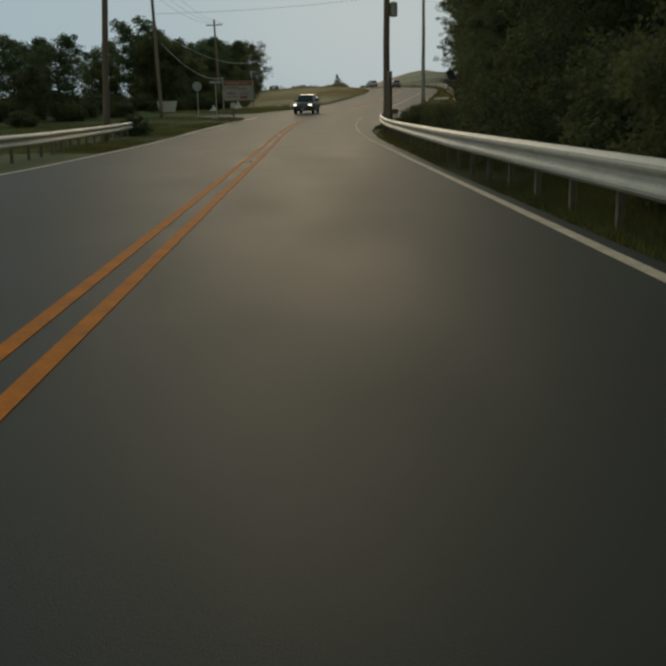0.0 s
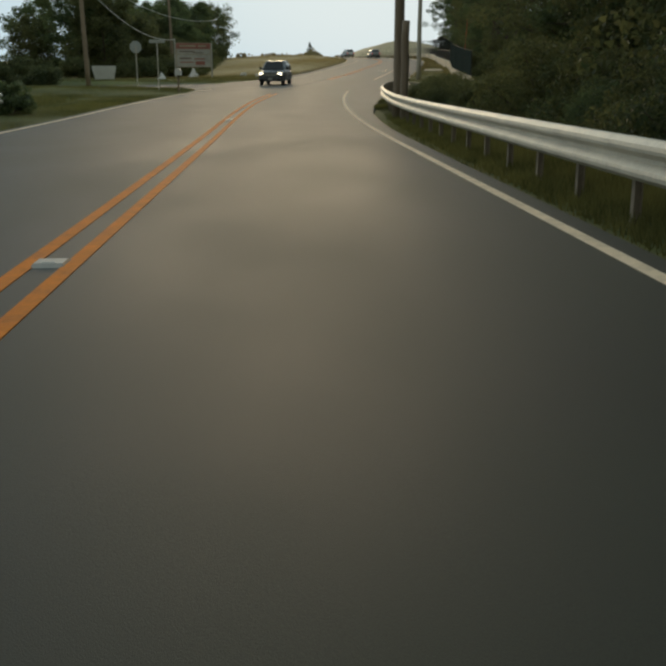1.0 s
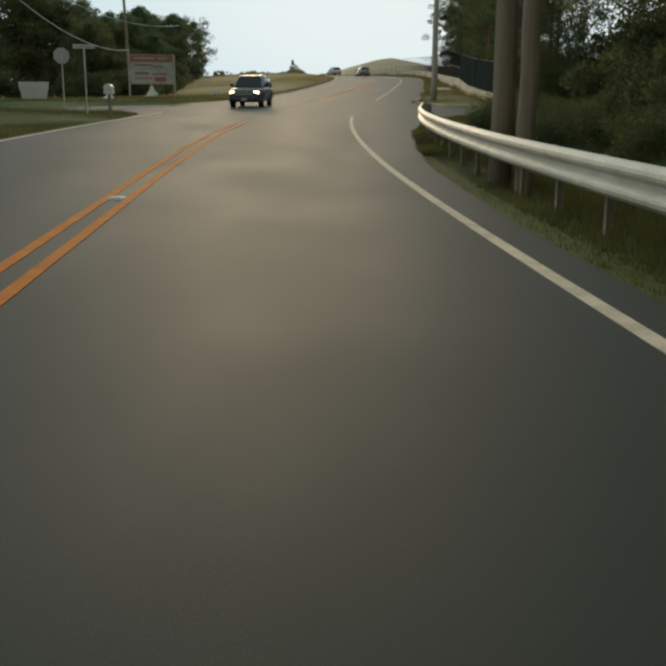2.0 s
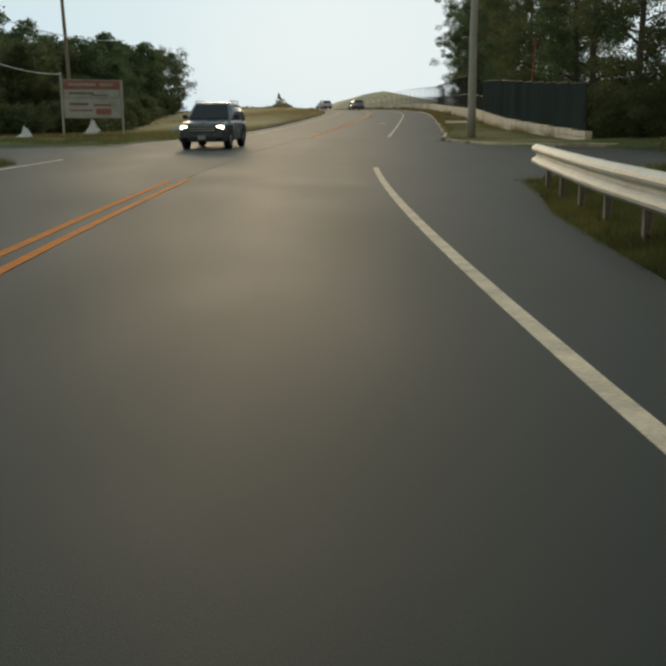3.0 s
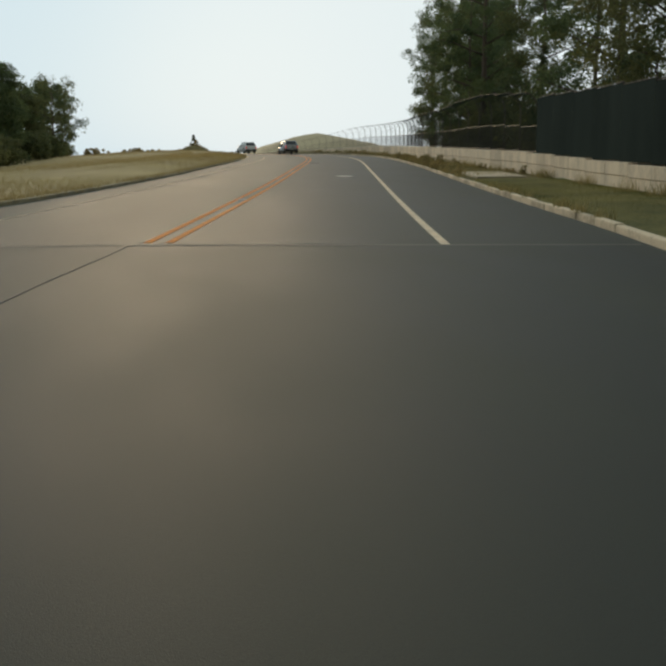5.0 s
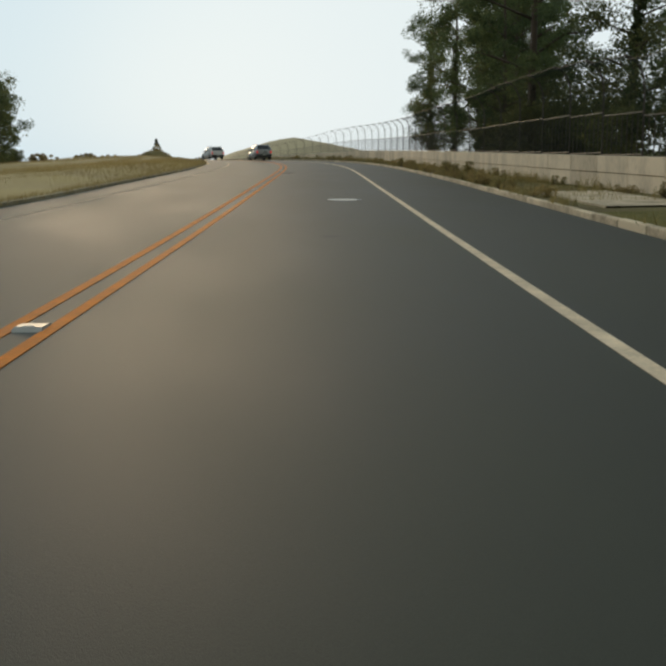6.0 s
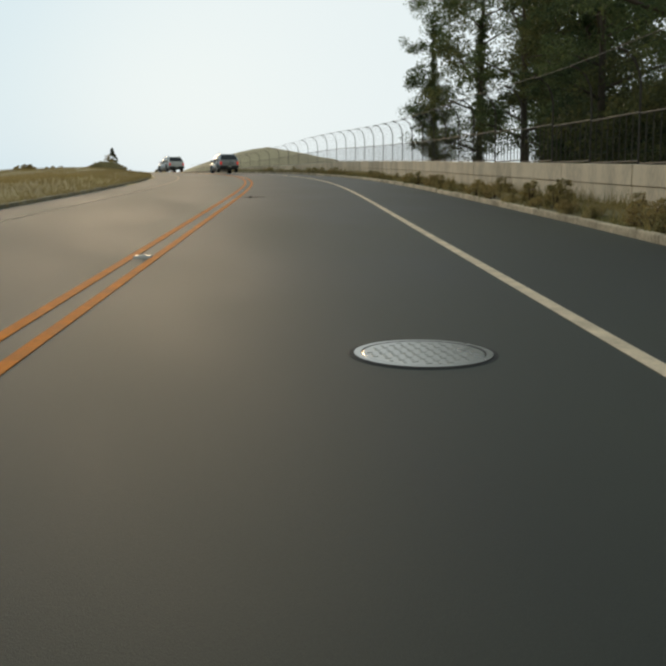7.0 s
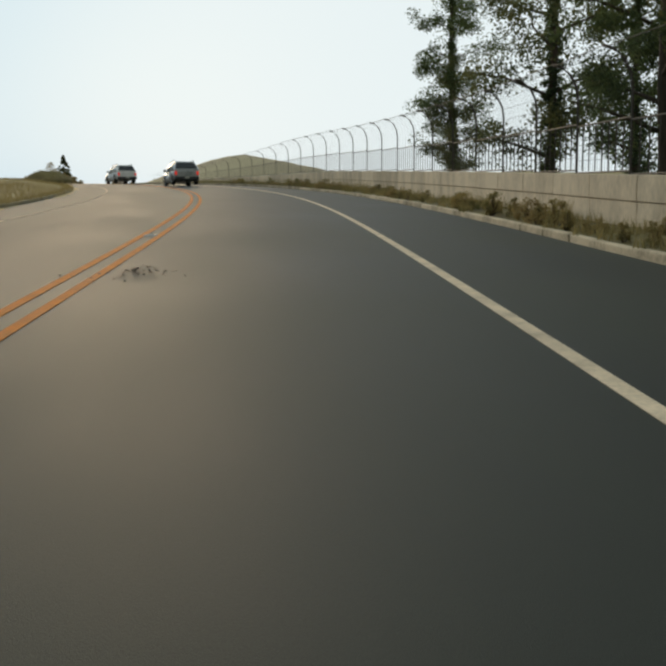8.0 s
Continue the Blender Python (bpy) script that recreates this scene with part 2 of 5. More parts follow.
knots = -KNOT + KNOT * np.arange(len(BEND))
_k = np.interp(S_AX, knots, BEND) * 0.01
_g = np.interp(S_AX, knots, GRADE) * 0.01


def run(a):
    out = np.concatenate([[0.0], np.cumsum((a[1:] + a[:-1]) / 2)])
    return out - np.interp(0.0, S_AX, out)


R_H = run(_k)
R_X, R_Y, R_Z = run(np.sin(R_H)), run(np.cos(R_H)), run(_g)


def at(s, d=0.0, dz=0.0):
    """The place s metres along the road, d metres to the right of the yellow line, dz above the road."""
    h = np.interp(s, S_AX, R_H)
    return Vector((np.interp(s, S_AX, R_X) + d * math.cos(h), np.interp(s, S_AX, R_Y) - d * math.sin(h), np.interp(s, S_AX, R_Z) + dz))


def heading(s):
    return -math.degrees(float(np.interp(s, S_AX, R_H)))


def strip(name, s0, s1, profile, mat, step=1.0, kind="structure", label="", category="", cap=True):
    """A strip along the road. profile(s): the (d, dz) points across it at s, open or closed underneath."""
    n = max(2, int(round((s1 - s0) / step)) + 1)
    verts, faces = [], []
    for i in range(n):
        s = s0 + (s1 - s0) * i / (n - 1)
        pr = profile(s)
        verts += [at(s, d, z) for d, z in pr]
    m = len(pr)
    for i in range(n - 1):
        for j in range(m - 1):
            a = i * m + j
            faces.append((a, a + 1, a + m + 1, a + m))
    ob = mesh_object(name, verts, faces, mat)
    return tagged(ob, label, category, kind=kind)


# ---- ground ----
def ground_height(x, y):
    """Height of the ground and the (s, d) of a place: it follows the road, with banks, verges and a far rise."""
    i = np.argmin((R_X[None, :] - x[:, None]) ** 2 + (R_Y[None, :] - y[:, None]) ** 2, axis=1)
    h = R_H[i]
    dx, dy = x - R_X[i], y - R_Y[i]
    d = dx * np.cos(h) - dy * np.sin(h)
    s = S_AX[i]
    z = R_Z[i].copy()
    right = np.interp(d, [0, 4.7, 5.6, 8, 14, 30], [-0.06, -0.06, -0.08, -0.12, -0.25, 0.2])
    right2 = np.interp(d, [0, 9.5, 10.5, 16, 40], [-0.06, -0.06, 0.10, 0.25, 1.0])
    w = np.clip((s - 70) / 4, 0, 1)
    left = np.interp(-d, [0, 5.6, 7.5, 12, 30], [-0.06, -0.06, 0.0, 0.12, 0.3])
    bank = np.clip((s - 104) / 20, 0, 1) * np.interp(-d, [5.0, 5.6, 9, 16, 40], [0, 0.02, 0.0, -0.5, -1.7])
    bank += np.clip((s - 138) / 22, 0, 1) * np.interp(-d, [5.6, 8, 11, 16, 24], [0, 0.33, 0.3, 0.1, 0.0])
    z += np.where(d > 0, right * (1 - w) + right2 * w, left + bank)
    # the two side roads lie in shallow cuttings
    cut_r = (s > 74) & (s < 94) & (d > 9)
    cut_l = (s > 85.5) & (s < 97) & (d < -6)
    z = np.where(cut_r, R_Z[i] - 0.13, np.where(cut_l, R_Z[i] - 0.14, z))
    # rise behind the far bend
    z += np.where(d > 10, np.clip((s - 205) / 30, 0, 1) * np.clip((285 - s) / 30, 0, 1) * np.clip((d - 10) / 9, 0, 1) * np.clip((60 - d) / 30, 0, 1) * 0.5, 0)
    far = np.clip((np.abs(d) - 60) / 80, 0, 1)
    # long brown hill beyond the bend
    rise = np.clip((x - 18 + 0.06 * (y - 318)) / 20, 0, 1)
    hill = (3 * rise ** 2 - 2 * rise ** 3) * np.clip((y - 288) / 26, 0, 1) * np.clip((430 - y) / 60, 0, 1) * np.clip((62 - x) / 24, 0, 1)
    base = np.interp(y, [-100, 40, 250, 420, 5000], [-0.3, 0.0, 6.6, 7.2, 7.2])
    return z * (1 - far) + base * far + hill * np.interp(x, [20, 36, 60, 110], [4.8, 5.1, 6.4, 4.5]), s, d


def build_ground():
    xs = np.concatenate([[-3000, -1500, -700, -350, -200, -130, -90, -65, -50], np.arange(-40, 56, 1.5), [60, 64, 70, 78, 88, 100, 120, 140, 170, 220, 400, 800, 1600, 3000]])
    ys = np.concatenate([[-1500, -600, -250, -120, -70, -50, -38], np.arange(-30, 265, 1.5), np.arange(268, 350, 4), [356, 368, 385, 405, 430, 520, 700, 1100, 2000, 3500]])
    gx, gy = np.meshgrid(xs, ys)
    x, y = gx.ravel(), gy.ravel()
    z, s, d = ground_height(x, y)
    rough = np.array([noise.noise(Vector((a * 0.35, b * 0.35, 0.0))) for a, b in zip(x, y)])
    z += np.where((np.abs(d) > 9), rough * 0.18, 0)
    nx, ny = len(xs), len(ys)
    faces = [(j * nx + i, j * nx + i + 1, (j + 1) * nx + i + 1, (j + 1) * nx + i) for j in range(ny - 1) for i in range(nx - 1)]
    ob = mesh_object("ground", np.stack([x, y, z], 1).tolist(), faces, M_GROUND, smooth=True)
    ob.data.materials.append(M_FIELD)
    ob.data.materials.append(M_HILL)
    i0 = np.array([f[0] for f in faces])
    waver = 7 * np.sin(x[i0] * 0.11) + 3 * np.sin(x[i0] * 0.37 + 1) + 9 * rough[i0]
    dry = ((y[i0] > 114 + np.where(d[i0] < -12, waver, 0)) & (d[i0] < -5) & (x[i0] > -48 + waver)) | (y[i0] > 205 + waver)
    ob.data.polygons.foreach_set("material_index", np.where((y[i0] > 290) & (x[i0] > 16), 2, dry).astype(np.int32))
    tagged(ob, "rough grassy ground beside the road", "ground", kind="structure")


build_ground()


def ground_at(x, y):
    z, _, _ = ground_height(np.array([float(x)]), np.array([float(y)]))
    return float(z[0])


def on_ground(s, d, sink=0.0):
    p = at(s, d)
    return Vector((p.x, p.y, ground_at(p.x, p.y) - sink))


# ---- road surface ----
def edge_right(s):
    return float(np.interp(s, [-60, 20, 36, 45, 54, 62, 68, 73, 75.5, 77, 93.5, 94.3, 95.6, 97.6, 99.5, 102.2, 105, 110, 140, 150, 165, 180, 345], [4.22, 4.25, 4.4, 4.5, 4.8, 5.45, 5.95, 6.75, 7.6, 12, 12, 10.3, 8.95, 8.0, 7.4, 7.0, 7.1, 7.35, 7.45, 7.5, 7.3, 7.2, 7.2]))


def edge_left(s):
    return float(np.interp(s, [-60, 14, 24, 40, 60, 78, 83, 86, 88, 94, 96.5, 99, 104, 108, 112, 120, 140, 180, 345], [-6.3, -6.3, -5.9, -5.85, -5.95, -5.75, -6.2, -8.5, -14, -14, -9.5, -7.7, -7.0, -6.3, -5.8, -5.4, -5.2, -5.7, -5.7]))


def road_profile(s):
    a, b = edge_left(s), edge_right(s)
    return [(a - 0.06, -0.08), (a, 0.0), (a * 0.66, 0.012), (a * 0.33, 0.02), (0, 0.025), (b * 0.33, 0.02), (b * 0.66, 0.012), (b, 0.0), (b + 0.06, -0.08)]


strip("road", -57, 107.24, road_profile, M_ASPHALT, step=1.0, label="dark grey asphalt road with a slight crown", category="road")
strip("road", 107.26, 340, road_profile, M_OLD_ASPHALT, step=2.0, label="worn grey asphalt road climbing uphill", category="road")
strip("side_road", 76.5, 93.8, lambda s: [(11.9, -0.004), (20, -0.03), (24, -0.05)], M_ASPHALT, label="asphalt side road leaving to the woods", category="road")
strip("side_road", 87.5, 94.5, lambda s: [(-34, -0.02), (-20, -0.01), (-13.9, -0.004)], M_ASPHALT, label="asphalt side road beside the billboard", category="road")


def crown(s, d):
    return float(np.interp(d, [edge_left(s), edge_left(s) * 0.33, 0, edge_right(s) * 0.33, edge_right(s)], [0.0, 0.02, 0.025, 0.02, 0.0]))


def line(name, s0, s1, d, width, mat, label, step=2.0):
    dd = d if callable(d) else (lambda s: d)
    return strip(name, s0, s1, lambda s: [(dd(s) - width / 2, crown(s, dd(s) - width / 2) + 0.0), (dd(s) - width / 2, crown(s, dd(s)) + 0.006), (dd(s) + width / 2, crown(s, dd(s)) + 0.006), (dd(s) + width / 2, crown(s, dd(s) + width / 2))], mat, step, label=label, category="road marking")


line("yellow_line", -55, 75.1, 0.0, 0.12, M_YELLOW, "worn yellow centre line on asphalt")
line("yellow_line", -55, 74.7, -0.32, 0.12, M_YELLOW, "worn yellow centre line on asphalt")
line("white_edge_line", -55, 79.4, 4.0, 0.13, M_WHITE, "white edge line on asphalt")
line("white_edge_line", -55, 85.0, lambda s: -5.63 - 0.4 * max(0.0, min(1.0, (24 - s) / 10)), 0.12, M_WHITE, "white edge line beside the grass")
line("yellow_line", 107.6, 335, 0.37, 0.11, M_YELLOW, "worn yellow centre line on asphalt")
line("yellow_line", 107.6, 335, 0.05, 0.11, M_YELLOW, "worn yellow centre line on asphalt")
line("white_edge_line", 107.3, 335, 4.35, 0.13, M_WHITE, "white edge line on asphalt")
line("white_edge_line", 112.0, 335, -3.87, 0.09, M_FAINT, "faint worn white edge line on asphalt")
line("tar_joint", 76.0, 107.3, lambda s: -0.15 + 0.02 * math.sin(s * 0.9), 0.03, M_PATCH, "dark tar joint between asphalt lanes")
strip("pavement_joint", 107.20, 107.32, lambda s: [(-6.0, 0.006), (0, 0.031), (7.1, 0.006)], M_JOINT, step=0.05, label="pale joint where two asphalt surfaces meet", category="road joint")


# ---- right-hand kerb, verge, wall and fence ----
KERB = [(93.3, 15.0), (93.6, 12.3), (94.3, 10.35), (95.6, 9.0), (97.6, 8.05), (99.5, 7.45), (102.2, 7.05)] + [(s, edge_right(s) + 0.05) for s in range(105, 330, 3)]


def wall_d(s):
    return float(np.interp(s, [90, 96, 118, 135, 150, 168, 345], [13.0, 12.5, 11.2, 11.0, 10.0, 8.9, 8.8]))


def wall_top(s):
    return float(np.interp(s, [96, 120, 140, 205, 255, 345], [0.56, 0.85, 1.08, 1.08, 0.2, 0.2]))


def kerb_stone_mesh(length):
    bm = bmesh.new()
    add_box(bm, 0.16, length - 0.012, 0.34, (0.08, length / 2, -0.02), bevel=0.025)
    me = bpy.data.meshes.new("kerb_stone")
    bm.to_mesh(me)
    bm.free()
    me.materials.append(M_CURB)
    return me


def build_kerb(points, name, label, flip=1, until=205):
    kerb = thing(name, label, "kerb", kind="structure")
    cache = {}
    rnd = random.Random(5)
    for (s0, d0), (s1, d1) in zip(points, points[1:]):
        a, b = at(s0, d0), at(s1, d1)
        if s0 > until:
            break
        full = (b - a).length
        count = max(1, round(full / 1.5))
        step = round(full / count, 2)
        me = cache.setdefault(step, kerb_stone_mesh(step))
        yaw = math.degrees(math.atan2(-(b.x - a.x), b.y - a.y))
        rise = math.degrees(math.atan2(b.z - a.z, full))
        for k in range(count):
            p = a.lerp(b, k / count)
            ob = new("kerb_stone", me)
            ob.parent = kerb
            if 102 < s0 < 103 and k == 0:
                p, rise, yaw = p + Vector((0, 0, -0.035)), rise + 0.4, yaw + 0.3
            ob.matrix_basis = pose(p.x, p.y, p.z + rnd.uniform(-0.02, 0.006) - 0.02, rise + rnd.uniform(-0.15, 0.15), rnd.uniform(-2.5, 2.5), yaw + rnd.uniform(-0.8, 0.8)) @ Matrix.Diagonal((flip, 1, 1, 1))
    return kerb


strip("kerb_far", 206, 335, lambda s: [(7.25, -0.05), (7.25, 0.15), (7.41, 0.15), (7.41, 0.0)], M_CURB, 3, label="weathered concrete kerb along the uphill road", category="kerb")
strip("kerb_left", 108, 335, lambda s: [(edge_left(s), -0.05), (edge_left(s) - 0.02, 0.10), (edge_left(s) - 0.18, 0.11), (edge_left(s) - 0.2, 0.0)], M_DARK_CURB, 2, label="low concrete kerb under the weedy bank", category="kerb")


def verge_profile(s):
    a = max(float(np.interp(s, [93.6, 94.3, 95.6, 97.6, 99.5, 102.2], [12.4, 10.5, 9.15, 8.2, 7.6, 7.2])), edge_right(s) + 0.18 if s > 100 else 0)
    b = wall_d(s) + 0.05
    return [(a, 0.11), (a + (b - a) * 0.3, 0.13), (a + (b - a) * 0.7, 0.15), (b, 0.14)]


strip("verge", 93.65, 131, verge_profile, M_VERGE, 1.0, label="mown grass verge between kerb and wall", category="verge")
strip("verge", 131, 335, verge_profile, M_DIRT, 1.0, label="strip of bare earth with weeds below the wall", category="verge")
strip("pavement_slab", 132.0, 138.6, lambda s: [(8.15, 0.10), (8.15, 0.165), (10.1, 0.18), (10.1, 0.1)], M_CURB, 1, label="worn concrete pavement slab in the verge", category="pavement")


def build_wall():
    wall = thing("wall_retaining", "long low weathered concrete wall with stained panels", "wall", kind="structure")
    rnd = random.Random(8)
    s, L = 95.6, 2.4
    cache = {}
    while s < 263:
        top = round(wall_top(s + L / 2) / 0.06) * 0.06
        if top not in cache:
            bm = bmesh.new()
            add_box(bm, 0.26, L - 0.02, top * 0.55 + 0.3, (0.13, L / 2, top * 0.275 - 0.15), bevel=0.012)
            add_box(bm, 0.30, L - 0.02, top * 0.45 - 0.015, (0.13, L / 2, top * 0.775 + 0.0075), bevel=0.018)
            me = bpy.data.meshes.new("wall_panel")
            bm.to_mesh(me)
            bm.free()
            me.materials.append(M_CONCRETE)
            cache[top] = me
        a, b = at(s, wall_d(s)), at(s + L, wall_d(s + L))
        ob = new("wall_panel", cache[top])
        ob.parent = wall
        yaw = math.degrees(math.atan2(-(b.x - a.x), b.y - a.y))
        rise = math.degrees(math.atan2(b.z - a.z, (b - a).length))
        ob.matrix_basis = pose(a.x, a.y, a.z, rise, rnd.uniform(-0.4, 0.4), yaw) @ Matrix.Diagonal((1, (b - a).length / L, 1, 1))
        s += L
    return wall


def build_fence():
    """Posts, rails and wire in bays: upright bays near the corner, then bays whose tops curve over towards the road."""
    fence = thing("chain_link_fence", "tall steel fence on the wall, its tops curved further uphill", "fence")
    L = 3.0

    def tube_mesh(name, pts, r, sides):
        b = bmesh.new()
        add_tube(b, pts, r, sides)
        me = bpy.data.meshes.new(name)
        b.to_mesh(me)
        b.free()
        me.materials.append(M_FENCE)
        return me

    def bay(side, rails):
        return tube_mesh("post", [(0, 0, -0.1)] + [(x, 0, z) for x, z in side], 0.028, 6), [tube_mesh("rail", [(x, 0, z), (x, L, z)], 0.016 if x == 0 else 0.007, 5) for x, z in rails]

    arch = [(0.0, 0.85), (0.0, 1.35)] + [(-0.6 * (1 - math.cos(a)), 1.35 + 0.68 * math.sin(a)) for a in [radians(x) for x in (22, 45, 68, 88)]]
    curved = bay(arch, ((0.0, 0.06), (0.0, 0.92), (-0.58, 2.03)))
    upright = bay([(0.0, 1.2), (0.0, 2.86)], ((0.0, 0.06), (0.0, 1.2), (0.0, 2.86)))
    picket = tube_mesh("picket", [(0.0, 0, 0.05), (0.0, 0, 0.88)], 0.014, 4)
    wire = tube_mesh("wire", [(0.0, 0, 0.86)] + [(x, 0, z) for x, z in arch], 0.005, 3)
    # close-set link wires of one bay, sagging slightly between the posts
    def link_bay(n, r):
        b = bmesh.new()
        for k in range(1, n):
            add_tube(b, [(0.012, L * k / n, 0.06), (0.012, L * k / n, 0.85)] + [(x + 0.012, L * k / n + 0.01 * math.sin(k * 1.9), z) for x, z in arch[1:]], r, 3)
        for x, z in [(0.012, 0.3), (0.012, 0.58)] + [(x + 0.012, z) for x, z in arch[1:-1]]:
            add_tube(b, [(x, 0, z), (x, L / 2, z - 0.012), (x, L, z)], r, 3)
        me = bpy.data.meshes.new("link_mesh")
        b.to_mesh(me)
        b.free()
        me.materials.append(M_CLOTH)
        return me

    close_link, mid_link, open_link = link_bay(36, 0.0044), link_bay(28, 0.004), link_bay(22, 0.0036)
    far_v, far_f = [], []

    def cloth_mesh(side):
        rows = [(-0.06, 0.1)] + [(x - 0.06, z) for x, z in [(side[0][0], 0.65)] + list(side)]
        v, f = [], []
        n = 14
        for i, (x, z) in enumerate(rows):
            for j in range(n + 1):
                sag = 0.03 * math.sin(j * 1.3 + i) + (0.05 * math.sin(math.pi * j / n) if i == len(rows) - 1 else 0)
                v.append((x + 0.003 * math.sin(j * 1.1 + i * 1.7), L * j / n, z - abs(sag) * 0.15))
        for i in range(len(rows) - 1):
            for j in range(n):
                a = i * (n + 1) + j
                f.append((a, a + 1, a + n + 2, a + n + 1))
        me = bpy.data.meshes.new("shade_cloth")
        me.from_pydata(v, [], f)
        me.materials.append(M_CLOTH)
        return me

    cloth_up = cloth_mesh([(0.0, 1.2), (0.0, 2.0), (0.0, 2.82)])
    s = 96.2
    while s < 252:
        d0, d1 = wall_d(s) + 0.13, wall_d(s + L) + 0.13
        a, b = at(s, d0, wall_top(s)), at(s + L, d1, wall_top(s + L))
        chord = math.hypot(b.x - a.x, b.y - a.y) / L
        yaw = math.degrees(math.atan2(-(b.x - a.x), b.y - a.y))
        tall = float(np.interp(s, [97, 122, 150, 170], [0.68, 0.83, 0.83, 0.83])) if s < 134.5 else float(np.interp(s, [133, 143, 150, 156, 165, 176, 212, 252], [1.2, 1.38, 1.33, 1.2, 1.16, 1.1, 1.1, 0.3]))
        tall2 = float(np.interp(s + L, [97, 122], [0.68, 0.83])) if s < 134.5 else float(np.interp(s + L, [133, 143, 150, 156, 165, 176, 212, 252], [1.2, 1.38, 1.33, 1.2, 1.16, 1.1, 1.1, 0.3]))
        rise = (b.z - a.z) / L
        post, rails = curved if s > 134.5 else upright
        # each bay is sheared to the slope, so that posts stay upright
        for nm, me, extra in [("post", post, 0.0)] + ([("shade_cloth", cloth_up, rise + (tall2 - tall) * 2.82 / L)] if s < 134.5 else [("link_mesh", close_link if s < 146 else mid_link if s < 158 else open_link, rise + (tall2 - tall) * 2.03 / L)] if s < 180 else []) + [("rail", r, rise + (tall2 - tall) * k / L) for r, k in zip(rails, (0.06, 0.92, 2.03) if s > 134.5 else (0.06, 1.2, 2.86))]:
            ob = new(nm, me)
            ob.parent = fence
            shear = Matrix.Identity(4)
            shear[1][1] = chord
            shear[2][1] = extra
            shear[2][2] = tall
            ob.matrix_basis = pose(a.x, a.y, a.z, 0, 0, yaw) @ shear
        # thin pickets: one part each along the near stretch, joined further off
        for k, me, y in ([(k, picket, 0.375 * (k + 1)) for k in range(7)] + ([(k, wire, 0.5 * (k + 1)) for k in range(5)] if s > 180 else []) if s > 134.5 else []):
            shear = Matrix.Identity(4)
            shear[2][2] = tall
            m = pose(a.x, a.y, a.z, 0, 0, yaw) @ Matrix.Translation((0, y * chord, y * rise)) @ shear
            if s < 214:
                ob = new(me.name.split(".")[0], me)
                ob.parent = fence
                ob.matrix_basis = m
            else:
                i = len(far_v)
                far_v.extend(m @ v.co for v in me.vertices)
                far_f.extend(tuple(q + i for q in p.vertices) for p in me.polygons)
        s += L
    far = mesh_object("far_picket", far_v, far_f, M_FENCE, fence)
    tagged(far, kind="stuff")
    return fence


# ---- guard rails ----
def rail_d(s):
    return float(np.interp(s, [-60, 0, 20, 30, 40, 50, 57, 62, 66, 74], [4.45, 4.45, 4.5, 4.7, 4.95, 5.2, 5.45, 5.7, 6.0, 6.8]))


def left_rail_d(s):
    return float(np.interp(s, [-60, 20, 29, 40, 52], [-6.9, -6.9, -7.0, -7.8, -8.3]))


BEAM_SCALE = 1.22
BEAM = [(0.0, 0.155), (0.03, 0.15), (0.075, 0.115), (0.08, 0.085), (0.075, 0.06), (0.012, 0.015), (0.012, -0.015), (0.075, -0.06), (0.08, -0.085), (0.075, -0.115), (0.03, -0.15), (0.0, -0.155)]
BEAM = [(x * BEAM_SCALE, z * BEAM_SCALE) for x, z in BEAM]


